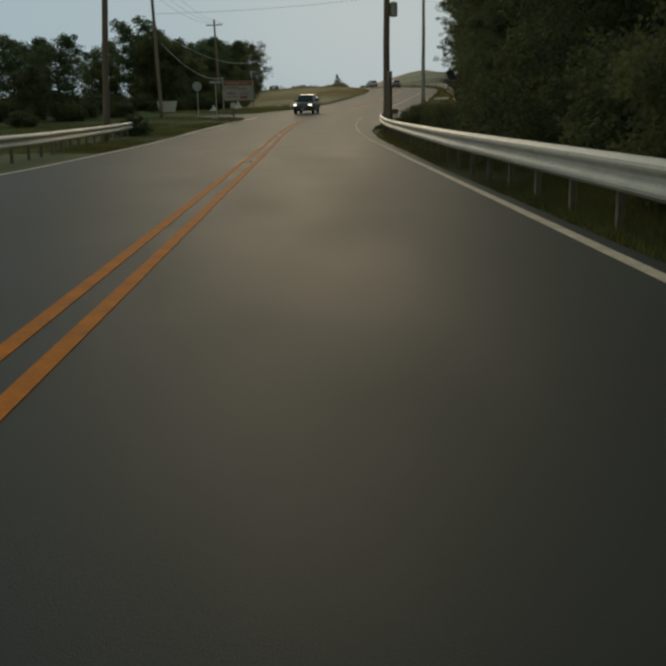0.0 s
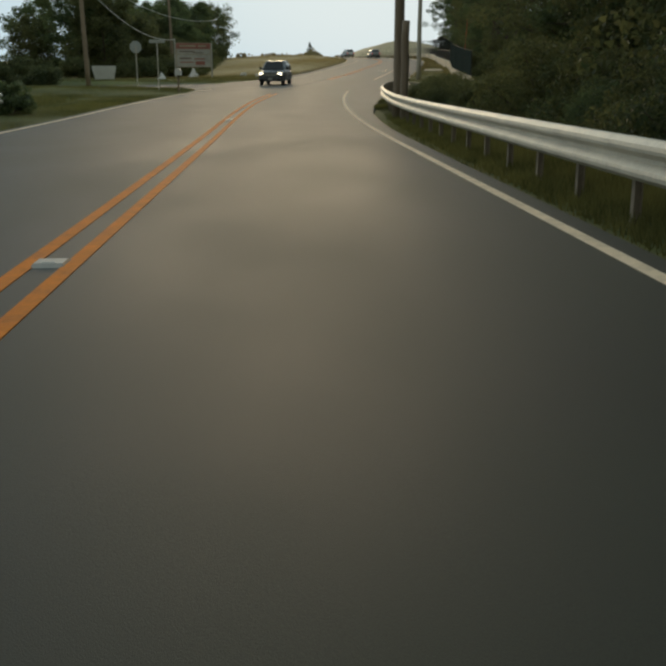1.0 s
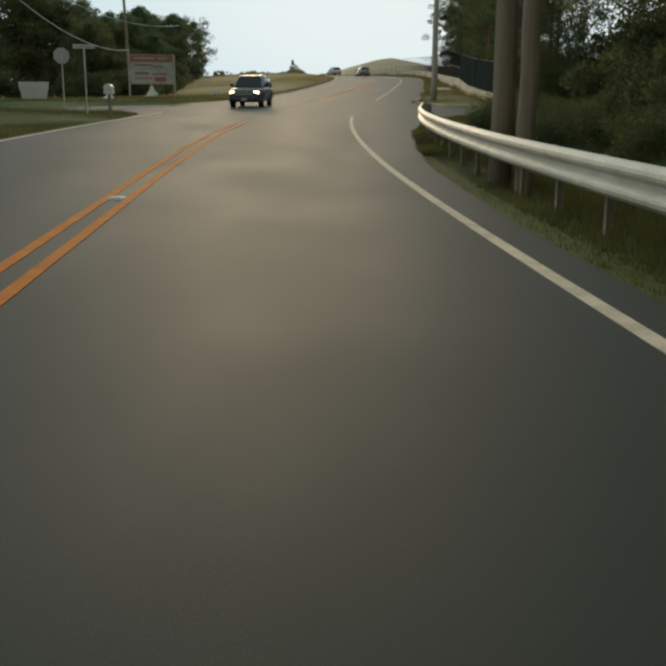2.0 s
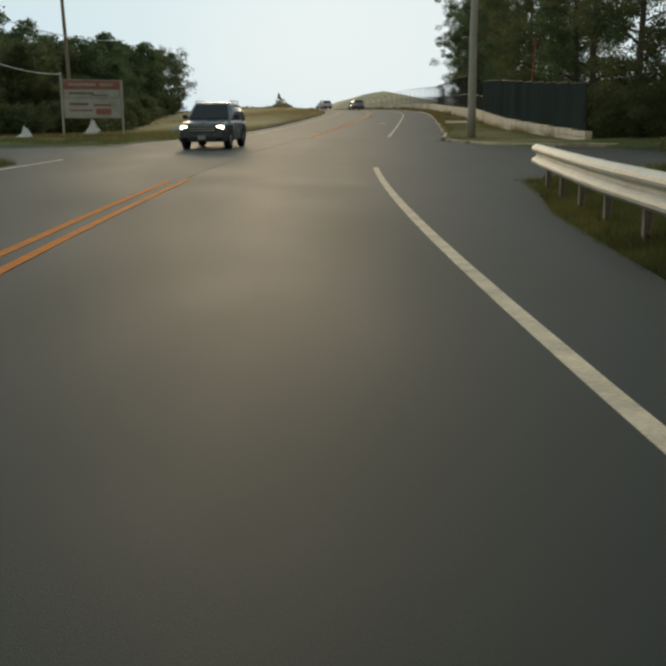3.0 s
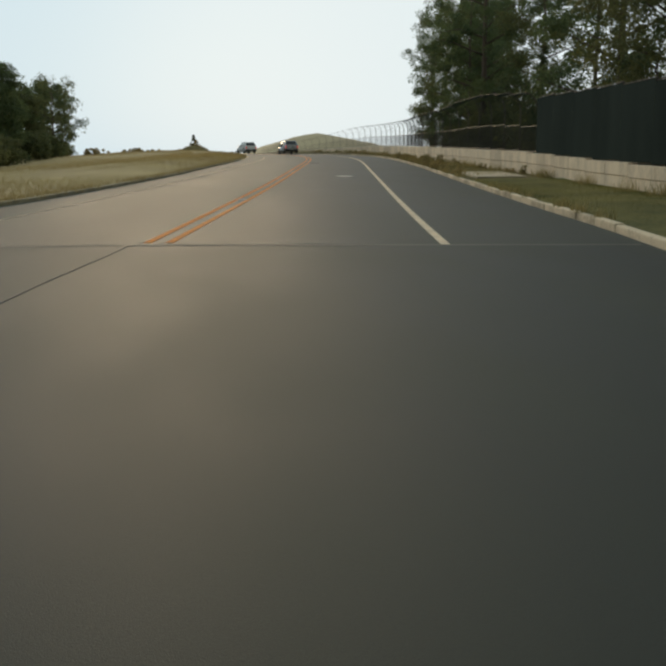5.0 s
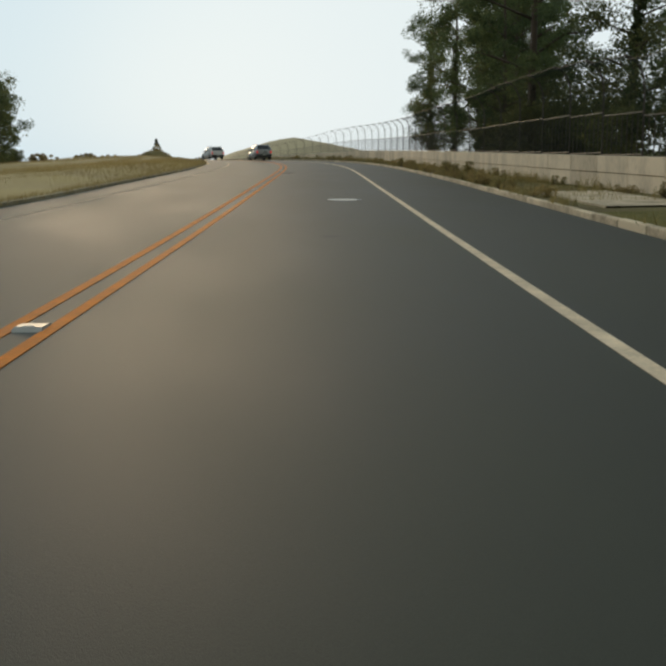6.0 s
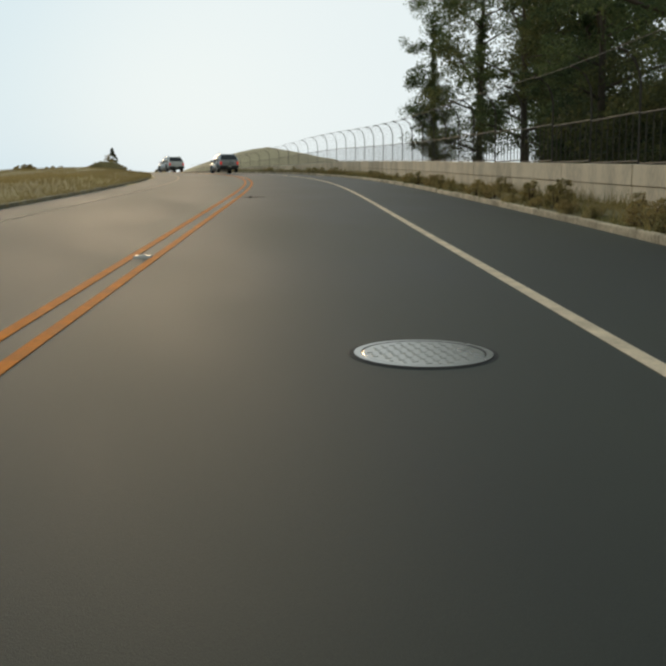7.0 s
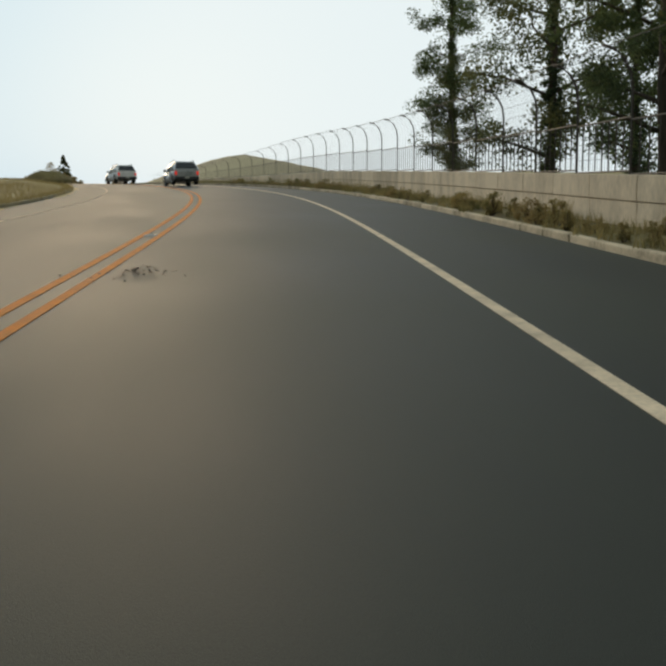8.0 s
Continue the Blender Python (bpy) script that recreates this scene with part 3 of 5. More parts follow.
def build_guard_rail(s0, s1, dfun, face, label, top=0.80):
    """face: -1 when the beam's front looks to the left of the road's line, 1 to the right."""
    rail = thing("guardrail", label, "guardrail")
    n = int((s1 - s0) / 1.905)
    mid = top - 0.19
    # beam sections, each two posts long
    k = 0
    while k < n:
        verts, faces = [], []
        steps = 4
        span = min(2, n - k)
        for i in range(steps + 1):
            s = s0 + (k + span * i / steps) * 1.905
            lap = 0.003 * (1 if (k // 2) % 2 else 0)
            for off, z in BEAM:
                p = at(s, dfun(s) + face * (off + lap), mid + z)
                verts.append(p)
            for off, z in reversed(BEAM):
                p = at(s, dfun(s) + face * (off + lap - 0.006), mid + z)
                verts.append(p)
        m = 2 * len(BEAM)
        for i in range(steps):
            for j in range(m):
                a, b = i * m + j, i * m + (j + 1) % m
                faces.append((a, b, b + m, a + m))
        faces.append(tuple(range(m)))
        faces.append(tuple(range(steps * m, steps * m + m))[::-1])
        mesh_object("beam", verts, faces, M_GALV, rail)
        k += 2
    bm = bmesh.new()
    for x, w, dp in ((0, 0.012, 0.07), (-0.035, 0.08, 0.012), (0.035, 0.08, 0.012)):
        add_box(bm, dp, w, 1.25, (x, 0, 0.0))
    post_me = bpy.data.meshes.new("post")
    bm.to_mesh(post_me)
    bm.free()
    post_me.materials.append(M_RUSTY)
    bm = bmesh.new()
    add_box(bm, 0.16, 0.15, 0.34, (0, 0, 0), bevel=0.012)
    block_me = bpy.data.meshes.new("spacer_block")
    bm.to_mesh(block_me)
    bm.free()
    block_me.materials.append(M_RUSTY)
    for k in range(n + 1):
        s = s0 + k * 1.905
        for nm, me, dd, z in (("post", post_me, -face * 0.22, top - 0.70), ("spacer_block", block_me, -face * 0.083, mid)):
            p = at(s, dfun(s) + dd, z)
            ob = new(nm, me)
            ob.parent = rail
            ob.matrix_basis = pose(p.x, p.y, p.z, 0, 0, heading(s))
    # rounded end piece
    for s, way in ((s0 + n * 1.905, 1),):
        verts, faces = [], []
        for i in range(7):
            a = radians(i * 28)
            c = at(s + 0.16 * math.sin(a), dfun(s) - face * 0.16 * (1 - math.cos(a)))
            for z in (mid + 0.15, mid - 0.15):
                verts.append((c.x, c.y, c.z + z))
        for i in range(6):
            faces.append((2 * i, 2 * i + 1, 2 * i + 3, 2 * i + 2))
        ob = mesh_object("end_terminal", verts, faces, M_GALV, rail)
        sol = ob.modifiers.new("thickness", "SOLIDIFY")
        sol.thickness = 0.006
    return rail


build_guard_rail(-38.1, 72.5, rail_d, -1, "galvanised steel guardrail with two-wave beam on steel posts")
build_guard_rail(-20, 52.5, left_rail_d, 1, "grey steel guardrail on the far side of the road")


# ---- poles and wires ----
def build_pole(name, p, height, r0, r1, mat, label, lean=(0, 0), arms=()):
    pole = thing(name, label, "pole", pose(p.x, p.y, p.z - 0.3, lean[0], lean[1], 0))
    bm = bmesh.new()
    n = 9
    add_tube(bm, [(0.012 * math.sin(i * 1.7), 0.01 * math.cos(i * 2.1), height * i / (n - 1)) for i in range(n)], [r0 + (r1 - r0) * i / (n - 1) for i in range(n)], 14)
    part("shaft", bm, mat, pole, smooth=True)
    for z, w, turn in arms:
        bm = bmesh.new()
        add_box(bm, w, 0.10, 0.12, (0, -r1 - 0.05, z), bevel=0.01)
        arm = part("crossarm", bm, M_POLE, pole)
        for k in (-0.45, -0.25, 0.25, 0.45):
            bm = bmesh.new()
            add_tube(bm, [(w * k, -r1 - 0.05, z + 0.06), (w * k, -r1 - 0.05, z + 0.12), (w * k, -r1 - 0.05, z + 0.2)], [0.02, 0.05, 0.03], 8)
            part("insulator", bm, M_SIGN_BACK, arm)
    return pole


POLE_L1, POLE_L2, POLE_R, POLE_M = on_ground(46.8, -8.45), on_ground(84.9, -14.1), on_ground(51.1, 5.42), at(102.9, 8.42, 0.12)
build_pole("utility_pole", POLE_L1, 12.5, 0.17, 0.12, M_POLE, "dark wooden utility pole behind the guardrail", (0, 3.4), ((11.8, 2.2, 0),))
build_pole("utility_pole", POLE_L2, 12.0, 0.17, 0.12, M_POLE, "dark wooden utility pole beside the trees", (0, -1.2), ((11.2, 2.2, 0),))
POLE_L3 = on_ground(124.0, -18.8)
build_pole("utility_pole", POLE_L3, 11.6, 0.16, 0.11, M_POLE, "dark wooden utility pole among the belt of trees", (0, -1.5), ((10.9, 2.0, 0),))
big = build_pole("utility_pole", POLE_R, 12.8, 0.185, 0.13, M_POLE, "thick wooden utility pole close behind the guardrail", (0, 0.5))
bm = bmesh.new()
add_tube(bm, [(0.37, 0.1, 6.2), (0.37, 0.1, 6.26), (0.37, 0.1, 6.85), (0.37, 0.1, 6.93)], [0.17, 0.2, 0.2, 0.13], 14)
part("transformer", bm, M_GREY_POLE, big, "grey transformer can")
bm = bmesh.new()
add_box(bm, 0.26, 0.06, 0.08, (0.22, 0.1, 6.5))
part("bracket", bm, M_FENCE, big)
build_pole("pole_stub", on_ground(49.9, 5.50), 3.45, 0.14, 0.125, M_POLE, "sawn-off old wooden pole stub beside the utility pole", (0, 0.4))
build_pole("light_pole", POLE_M, 13.0, 0.215, 0.13, M_GREY_POLE, "pale grey tapered pole on the grass corner", (0, 0.3))


def cable(name, p, q, sag, r, mat, label, n=14):
    p, q = Vector(p), Vector(q)
    bm = bmesh.new()
    add_tube(bm, [p.lerp(q, i / n) - Vector((0, 0, 4 * sag * (i / n) * (1 - i / n))) for i in range(n + 1)], r, 5)
    return tagged(part(name, bm, mat), label, "cable")


top1, top2 = POLE_L1 + Vector((0.1, -0.2, 11.7)), POLE_L2 + Vector((0, -0.2, 11.1))
for dx in (-1.0, -0.5, 0.5, 1.0):
    cable("power_line", top1 + Vector((dx, 0, 0)), top2 + Vector((dx, 0, 0)), 0.7, 0.012, M_WIRE, "thin black power line between utility poles")
for dx in (-0.9, 0.0, 0.9):
    cable("power_line", top2 + Vector((dx, 0, 0)), POLE_L3 + Vector((dx, 0, 10.8)), 0.6, 0.012, M_WIRE, "thin black power line above the trees")
cable("power_line", POLE_L1 + Vector((0, 0, 8.6)), POLE_R + Vector((0, 0, 9.5)), 0.3, 0.012, M_WIRE, "thin black power line across the road")
cable("power_line", POLE_L2 + Vector((0, 0, 8.8)), POLE_M + Vector((0, 0, 11.5)), 0.4, 0.012, M_WIRE, "thin black power line across the junction")


# ---- trees and plants ----
def leaf_cloud(seed, centres, radii, per, size):
    """Many small leaves in clumps: each leaf one triangle."""
    rng = np.random.default_rng(seed)
    n = len(centres)
    c = np.repeat(np.asarray(centres), per, axis=0)
    r = np.repeat(np.asarray(radii), per)[:, None]
    v = rng.normal(size=(n * per, 3))
    v /= np.linalg.norm(v, axis=1)[:, None]
    p = c + v * r * rng.uniform(0.25, 1.0, (n * per, 1)) ** 0.6 * np.array([1, 1, 0.75])
    a = rng.normal(size=p.shape)
    a /= np.linalg.norm(a, axis=1)[:, None]
    b = np.cross(a, rng.normal(size=p.shape))
    b /= np.linalg.norm(b, axis=1)[:, None]
    s = size * rng.uniform(0.6, 1.3, (len(p), 1))
    quad = np.stack([p - a * s, p + a * s * 0.6 + b * s * 0.6, p + a * s * 0.5 - b * s * 0.6], 1).reshape(-1, 3)
    faces = np.arange(len(quad)).reshape(-1, 3)
    return quad, faces


def build_tree(name, seed, height, spread, mat, label, base=0.25, per=46, clumps=120, size=0.2, narrow=1.0, m=None, tight=1.0, ivy=0.0):
    rnd = random.Random(seed)
    tree = thing(name, label, "tree", m)
    bm = bmesh.new()
    n = 8
    bend = rnd.uniform(0, 6.28)
    spine = [(math.cos(bend) * 0.35 * math.sin(i / n * 2.4) + rnd.uniform(-0.06, 0.06), math.sin(bend) * 0.35 * math.sin(i / n * 2.4), -0.3 + (height * 0.93 + 0.3) * i / n) for i in range(n + 1)]
    r0 = 0.0105 * height + 0.03
    add_tube(bm, spine, [r0 * (1.25 if i == 0 else 1) * (1 - 0.88 * i / n) for i in range(n + 1)], 9)
    centres, radii = [], []
    limbs = 20
    for k in range(limbs):
        f = base + (0.93 - base) * (k + rnd.random()) / limbs
        i = f * n
        p0 = Vector(spine[int(i)]).lerp(Vector(spine[min(n, int(i) + 1)]), i % 1)
        a = k * 2.4 + rnd.uniform(-0.5, 0.5)
        u = (f - base) / (1 - base)
        reach = spread * (0.45 + 0.75 * math.sin(math.pi * min(1, u * 0.85 + 0.14)) ** 0.8) * rnd.uniform(0.6, 1.1) * narrow
        p1 = p0 + Vector((math.cos(a) * reach * 0.55, math.sin(a) * reach * 0.55, reach * 0.22))
        p2 = p0 + Vector((math.cos(a + 0.2) * reach, math.sin(a + 0.2) * reach, reach * rnd.uniform(0.15, 0.5)))
        rr = r0 * (1 - 0.85 * f) * 0.5
        add_tube(bm, [p0, p1, p2], [rr, rr * 0.6, rr * 0.2], 5)
        for q in range(max(2, clumps // limbs)):
            t = rnd.uniform(0.35, 1.0)
            c = p0.lerp(p1, t * 2) if t < 0.5 else p1.lerp(p2, t * 2 - 1)
            jit = 0.15 * spread
            centres.append((c.x + rnd.gauss(0, jit), c.y + rnd.gauss(0, jit), c.z + rnd.gauss(0, jit * 0.8)))
            radii.append(rnd.uniform(0.16, 0.34) * spread * tight)
    part("trunk", bm, M_BARK, tree, smooth=True)
    v, f = leaf_cloud(seed, centres, radii, per, size)
    mesh_object("crown", v.tolist(), f.tolist(), mat, tree)
    if ivy:
        # climbing ivy, thick at the foot and thinning upwards
        centres, radii = [], []
        for k in range(90):
            u = k / 90
            i = u * ivy * n
            c = Vector(spine[int(i)]).lerp(Vector(spine[min(n, int(i) + 1)]), i % 1)
            a, q = rnd.uniform(0, 6.28), rnd.uniform(0.1, 0.34) * (1.1 - 0.5 * u)
            centres.append((c.x + q * math.cos(a), c.y + q * math.sin(a), c.z))
            radii.append(rnd.uniform(0.2, 0.42) * (1.15 - 0.5 * u))
        v, f = leaf_cloud(seed + 7, centres, radii, 90, 0.07)
        mesh_object("ivy", v.tolist(), f.tolist(), M_LEAF, tree, label="dark ivy climbing the trunk")
    return tree


def build_bush(name, seed, w, h, mat, label, per=60, clumps=26, size=0.13, m=None, category="bush", loose=1.0):
    rnd = random.Random(seed)
    bush = thing(name, label, category, m)
    bm = bmesh.new()
    centres, radii = [], []
    for k in range(clumps):
        a, q = rnd.uniform(0, 6.28), math.sqrt(rnd.random())
        z = h * rnd.uniform(0.12, 0.95) * (1 - 0.45 * q * q)
        c = Vector((math.cos(a) * q * w / 2, math.sin(a) * q * w / 2, z))
        centres.append(tuple(c))
        radii.append(rnd.uniform(0.16, 0.3) * min(w, h) * loose)
        if k % 3 == 0:
            add_tube(bm, [(c.x * 0.15, c.y * 0.15, -0.1), (c.x * 0.6, c.y * 0.6, z * 0.6), tuple(c)], [0.03 * min(1, h), 0.02 * min(1, h), 0.008 * min(1, h)], 5)
    tagged(part("stem", bm, M_BARK, bush), kind="stuff")
    v, f = leaf_cloud(seed + 50, centres, radii, per, size)
    mesh_object("foliage", v.tolist(), f.tolist(), mat, bush)
    return bush


def planted(x, y, scale, turn, sink=0.1):
    return pose(x, y, ground_at(x, y) - sink, 0, 0, turn) @ Matrix.Scale(scale, 4)


rnd = random.Random(21)
woods = [build_tree("tree", 31, 15.5, 3.7, M_LEAF, "tall dark green tree at the edge of the woods", 0.14, 170, 180, 0.072, tight=0.56),
         build_tree("tree", 32, 17.5, 3.5, M_LEAF, "tall slim dark green tree in dense woods", 0.20, 170, 170, 0.072, tight=0.56),
         build_tree("tree", 33, 13.5, 4.2, M_LEAF2, "broad olive green tree in dense woods", 0.12, 170, 180, 0.072, tight=0.56)]
spots = []


def wood_edge(s):
    return float(np.interp(s, [-10, 30, 40, 50, 60, 70], [7.2, 7.6, 8.6, 9.7, 11.2, 13.0]))


for row, d in enumerate((0.0, 4.4, 8.8)):
    s = -4.0 + row * 1.7
    while s < 70 - row:
        spots.append((s + rnd.uniform(-1.2, 1.2), max(10.6, 5.3 + 0.145 * s) + d + rnd.uniform(-0.3, 0.9), rnd.uniform(0.85, 1.08)))
        s += 4.3 + row * 1.2
for s in range(68, 100, 4):
    spots.append((s + rnd.uniform(-1, 1), 25 + rnd.uniform(-1, 2), rnd.uniform(0.9, 1.2)))
    spots.append((s + rnd.uniform(-1, 1), 31 + rnd.uniform(-1, 2), rnd.uniform(1.0, 1.3)))
for row, d in enumerate((3.4,)):
    s = 100.0 + row * 2
    while s < (152 if row == 0 else 146):
        spots.append((s + rnd.uniform(-1.2, 1.2), wall_d(s) + d + rnd.uniform(-0.3, 1.2), rnd.uniform(0.85, 1.15)))
        s += 5.2


def in_glade(x, y, width):
    """A narrow clearing runs back from the wall through the trees."""
    a = radians(27.2)
    return y > 134 and abs((x - 8.6) * math.cos(a) - (y - 111.6) * math.sin(a)) < width


spots = [q for q in spots if not in_glade(at(q[0], q[1]).x, at(q[0], q[1]).y, 3.6)]
for i, (s, d, k) in enumerate(spots):
    p = at(s, d)
    m = planted(p.x, p.y, k, rnd.uniform(0, 360))
    if i < 3:
        woods[i].matrix_basis = m
    else:
        copy_thing(woods[rnd.randrange(3)], m)

airy = [build_tree("tree", 35, 15.0, 2.6, M_LEAF, "slender tree with thin airy foliage behind the fence", 0.06, 105, 200, 0.082, m=planted(36.9, 209.0, 1.05, 40), ivy=0.8),
        build_tree("tree", 36, 16.0, 3.0, M_LEAF2, "tall tree with thin airy foliage behind the fence", 0.10, 105, 200, 0.082, m=planted(31.2, 182.6, 1.0, 130), ivy=0.6)]
for x, y, k in [(36.4, 185.7, 0.9), (32.9, 175.2, 0.95), (36.5, 207.7, 0.55), (26.0, 145.2, 0.8), (30.0, 166.8, 0.9)]:
    copy_thing(airy[rnd.randrange(2)], planted(x, y, k, rnd.uniform(0, 360)))

for x, y, k in [(26.2, 158.3, 0.8), (25.2, 152.8, 1.0), (29.8, 147.0, 0.95), (28.4, 163.0, 0.75), (29.8, 172.8, 0.95), (31.0, 168.0, 1.0), (33.5, 174.5, 1.0)]:
    copy_thing(woods[rnd.randrange(3)], planted(x, y, k, rnd.uniform(0, 360)))

hedge = [build_bush("bush", 41, 3.6, 3.0, M_LEAF, "dense dark green undergrowth at the edge of the woods", 400, 44, 0.045),
         build_bush("bush", 42, 3.0, 2.2, M_LEAF2, "olive green shrub in the undergrowth", 400, 38, 0.045)]
bush_spots = []
s = -6.0
while s < 72:
    bush_spots.append((s, wood_edge(s) + rnd.uniform(-0.2, 0.8), rnd.uniform(0.6, 1.0)))
    bush_spots.append((s + 1.2, wood_edge(s) + 4.0 + rnd.uniform(-0.5, 0.8), rnd.uniform(1.2, 1.7)))
    s += 2.5
s = 99.0
while s < 169:
    bush_spots.append((s, wall_d(s) + 3.1 + rnd.uniform(-0.1, 0.5), rnd.uniform(0.7, 1.0)))
    bush_spots.append((s + 1.4, wall_d(s) + 5.5 + rnd.uniform(-0.3, 0.5), rnd.uniform(0.8, 1.15)))
    s += 2.7
s = 142.5
while s < 164:
    bush_spots.append((s, wall_d(s) + 3.9, rnd.uniform(1.15, 1.35)))
    s += 1.8
for s in range(66, 100, 3):
    bush_spots.append((s, 21.5 + rnd.uniform(-0.5, 1), rnd.uniform(1.3, 1.8)))
d = 14.6
while d < 27:
    bush_spots.append((95.6 + rnd.uniform(-0.3, 0.3), d, rnd.uniform(0.5, 0.75)))
    bush_spots.append((98.4 + rnd.uniform(-0.3, 0.5), d + 0.8, rnd.uniform(0.8, 1.1)))
    d += 1.6
bush_spots = [q for q in bush_spots if not in_glade(at(q[0], q[1]).x, at(q[0], q[1]).y, 1.9)]
for i, (s, d, k) in enumerate(bush_spots):
    p = at(s, d)
    m = planted(p.x, p.y, k, rnd.uniform(0, 360))
    if i < 2:
        hedge[i].matrix_basis = m
    else:
        copy_thing(hedge[rnd.randrange(2)], m)

for k in range(22):
    s = 50 + k * 1.1
    p = on_ground(s, rail_d(s) + rnd.uniform(1.9, 4.2) + max(0, s - 66) * 0.2)
    copy_thing(hedge[rnd.randrange(2)], pose(p.x, p.y, p.z - 0.05, 0, 0, rnd.uniform(0, 360)) @ Matrix.Scale(rnd.uniform(0.3, 0.46), 4))

# the tree belt on the far side of the field, and the grove behind the left-hand rail
belt = [build_tree("tree", 51, 13.0, 4.6, M_LEAF2, "broad leafy tree in a belt beside the field", 0.10, 75, 200, 0.20),
        build_tree("tree", 52, 15.0, 4.2, M_LEAF, "tall leafy tree in a belt beside the field", 0.10, 75, 200, 0.20),
        build_tree("tree", 53, 13.0, 4.4, M_LEAF2, "airy tree with gaps in its crown beside the field", 0.10, 26, 160, 0.17, m=planted(-13.2, 252.0, 1.02, 60), tight=0.85)]
belt_spots = [(-16.1, 118.9, 0.72), (-19.0, 122.9, 0.8), (-14.9, 128.8, 0.78), (-19.3, 134.8, 0.85), (-16.2, 140.8, 0.85), (-20.1, 148.8, 0.95), (-17.5, 156.8, 0.9), (-20.9, 164.8, 1.0), (-18.2, 172.7, 0.98),
              (-21.5, 182.7, 1.0), (-18.8, 193.7, 1.05), (-19.9, 207.7, 1.1), (-21.6, 221.7, 1.1), (-19.6, 237.8, 1.15), (-21.8, 252.0, 1.15), (-19.9, 268.2, 1.2), (-21.0, 284.5, 1.25), 
              (-25.5, 125.9, 0.8), (-28.2, 139.8, 0.9), (-27.0, 155.8, 1.0), (-27.6, 177.7, 1.05), (-29.0, 204.7, 1.1),
              (-14.5, 262.1, 1.1), (-16.1, 239.8, 1.1), (-17.5, 225.8, 1.0), (-14.9, 159.8, 0.8), (-15.1, 177.7, 0.85), (-15.2, 197.7, 0.95), (-15.3, 213.7, 1.0),
              (-11.9, 127.9, 0.46), (-12.3, 137.8, 0.5), (-12.3, 147.8, 0.55), (-12.5, 157.8, 0.6), (-11.8, 165.8, 0.6),
              (-20.2, 84.0, 0.62), (-24.1, 90.0, 0.66), (-30.2, 86.0, 0.7), (-36.1, 91.9, 0.75), (-42.2, 86.0, 0.75), (-48.1, 91.9, 0.8), (-55.1, 88.0, 0.85), (-27.0, 96.9, 0.72), (-33.9, 99.9, 0.75), (-20.9, 78.0, 0.5), (-62.1, 91.9, 0.9), (-26.5, 72.0, 0.55), (-33.5, 70.0, 0.6), (-40.6, 66.0, 0.65)]


def in_gap(x, y, width):
    """A clearing between the two groves."""
    return y < 215 and abs(x - 1.4 + 0.187 * y) < width


belt_spots = [q for q in belt_spots if not in_gap(q[0], q[1], 0.2 + 2.7 * q[2])]
for i, (x, y, k) in enumerate(belt_spots):
    m = planted(x, y, k, rnd.uniform(0, 360))
    if i < 2:
        belt[i].matrix_basis = m
    else:
        copy_thing(belt[rnd.randrange(2)], m)
belt_bush = build_bush("bush", 61, 4.0, 3.2, M_LEAF2, "shaggy green bush under the trees", 180, 40, 0.12, m=planted(-11.6, 115.9, 0.8, 10))
for x, y, k in [(-9.5, 123.9, 1.2), (-9.7, 131.8, 1.3), (-9.8, 139.8, 1.45), (-10.1, 147.8, 1.5), (-10.5, 155.8, 1.55), (-10.4, 163.8, 1.6), (-12.0, 121.9, 1.1), (-12.4, 131.8, 1.3), (-12.1, 149.8, 1.5), (-12.4, 160.8, 1.5), (-12.7, 171.7, 1.6), (-12.4, 185.7, 1.6), (-12.6, 199.7, 1.6), (-12.6, 219.7, 1.7), (-12.7, 235.8, 1.7), (-16.6, 117.9, 0.9), (-14.0, 123.9, 1.0), (-14.3, 132.8, 1.0), (-15.1, 145.8, 1.1), (-15.9, 159.8, 1.1), (-16.7, 175.7, 1.1), (-17.6, 199.7, 1.2), (-17.8, 213.7, 1.2), (-18.4, 229.8, 1.2), (-17.9, 245.9, 1.3), (-18.5, 262.1, 1.3), (-17.1, 280.4, 1.4), (-16.3, 292.6, 1.3),
                (-18.3, 80.0, 0.8), (-20.2, 87.0, 0.9), (-24.3, 82.0, 0.9), (-29.3, 80.0, 1.0), (-35.3, 82.0, 1.0), (-18.6, 68.0, 0.6), (-23.6, 64.0, 0.7), (-45.3, 80.0, 1.1), (-52.3, 82.0, 1.1), (-17.0, 94.9, 0.8), (-21.0, 96.9, 0.9), (-17.7, 111.9, 1.0), (-22.6, 115.9, 1.1), (-24.8, 107.9, 1.1), (-18.8, 104.4, 0.7), (-21.8, 105.9, 1.0), (-26.7, 111.9, 1.2), (-13.2, 114.4, 0.8), (-30.8, 107.9, 1.2), (-35.7, 111.9, 1.2), (-27.9, 99.9, 1.1), (-41.8, 103.9, 1.3), (-25.4, 74.0, 0.9), (-31.4, 74.0, 1.0), (-38.4, 74.0, 1.0), (-26.1, 91.9, 1.0), (-33.1, 91.9, 1.1), (-40.1, 91.9, 1.2)]:
    copy_thing(belt_bush, planted(x, y, k, rnd.uniform(0, 360)))
end_bush = build_bush("bush", 62, 1.9, 1.15, M_LEAF, "dark bush growing round the end of the guardrail", 90, 26, 0.09)
p = on_ground(53.2, -8.3)
end_bush.matrix_basis = pose(p.x, p.y, p.z - 0.05)

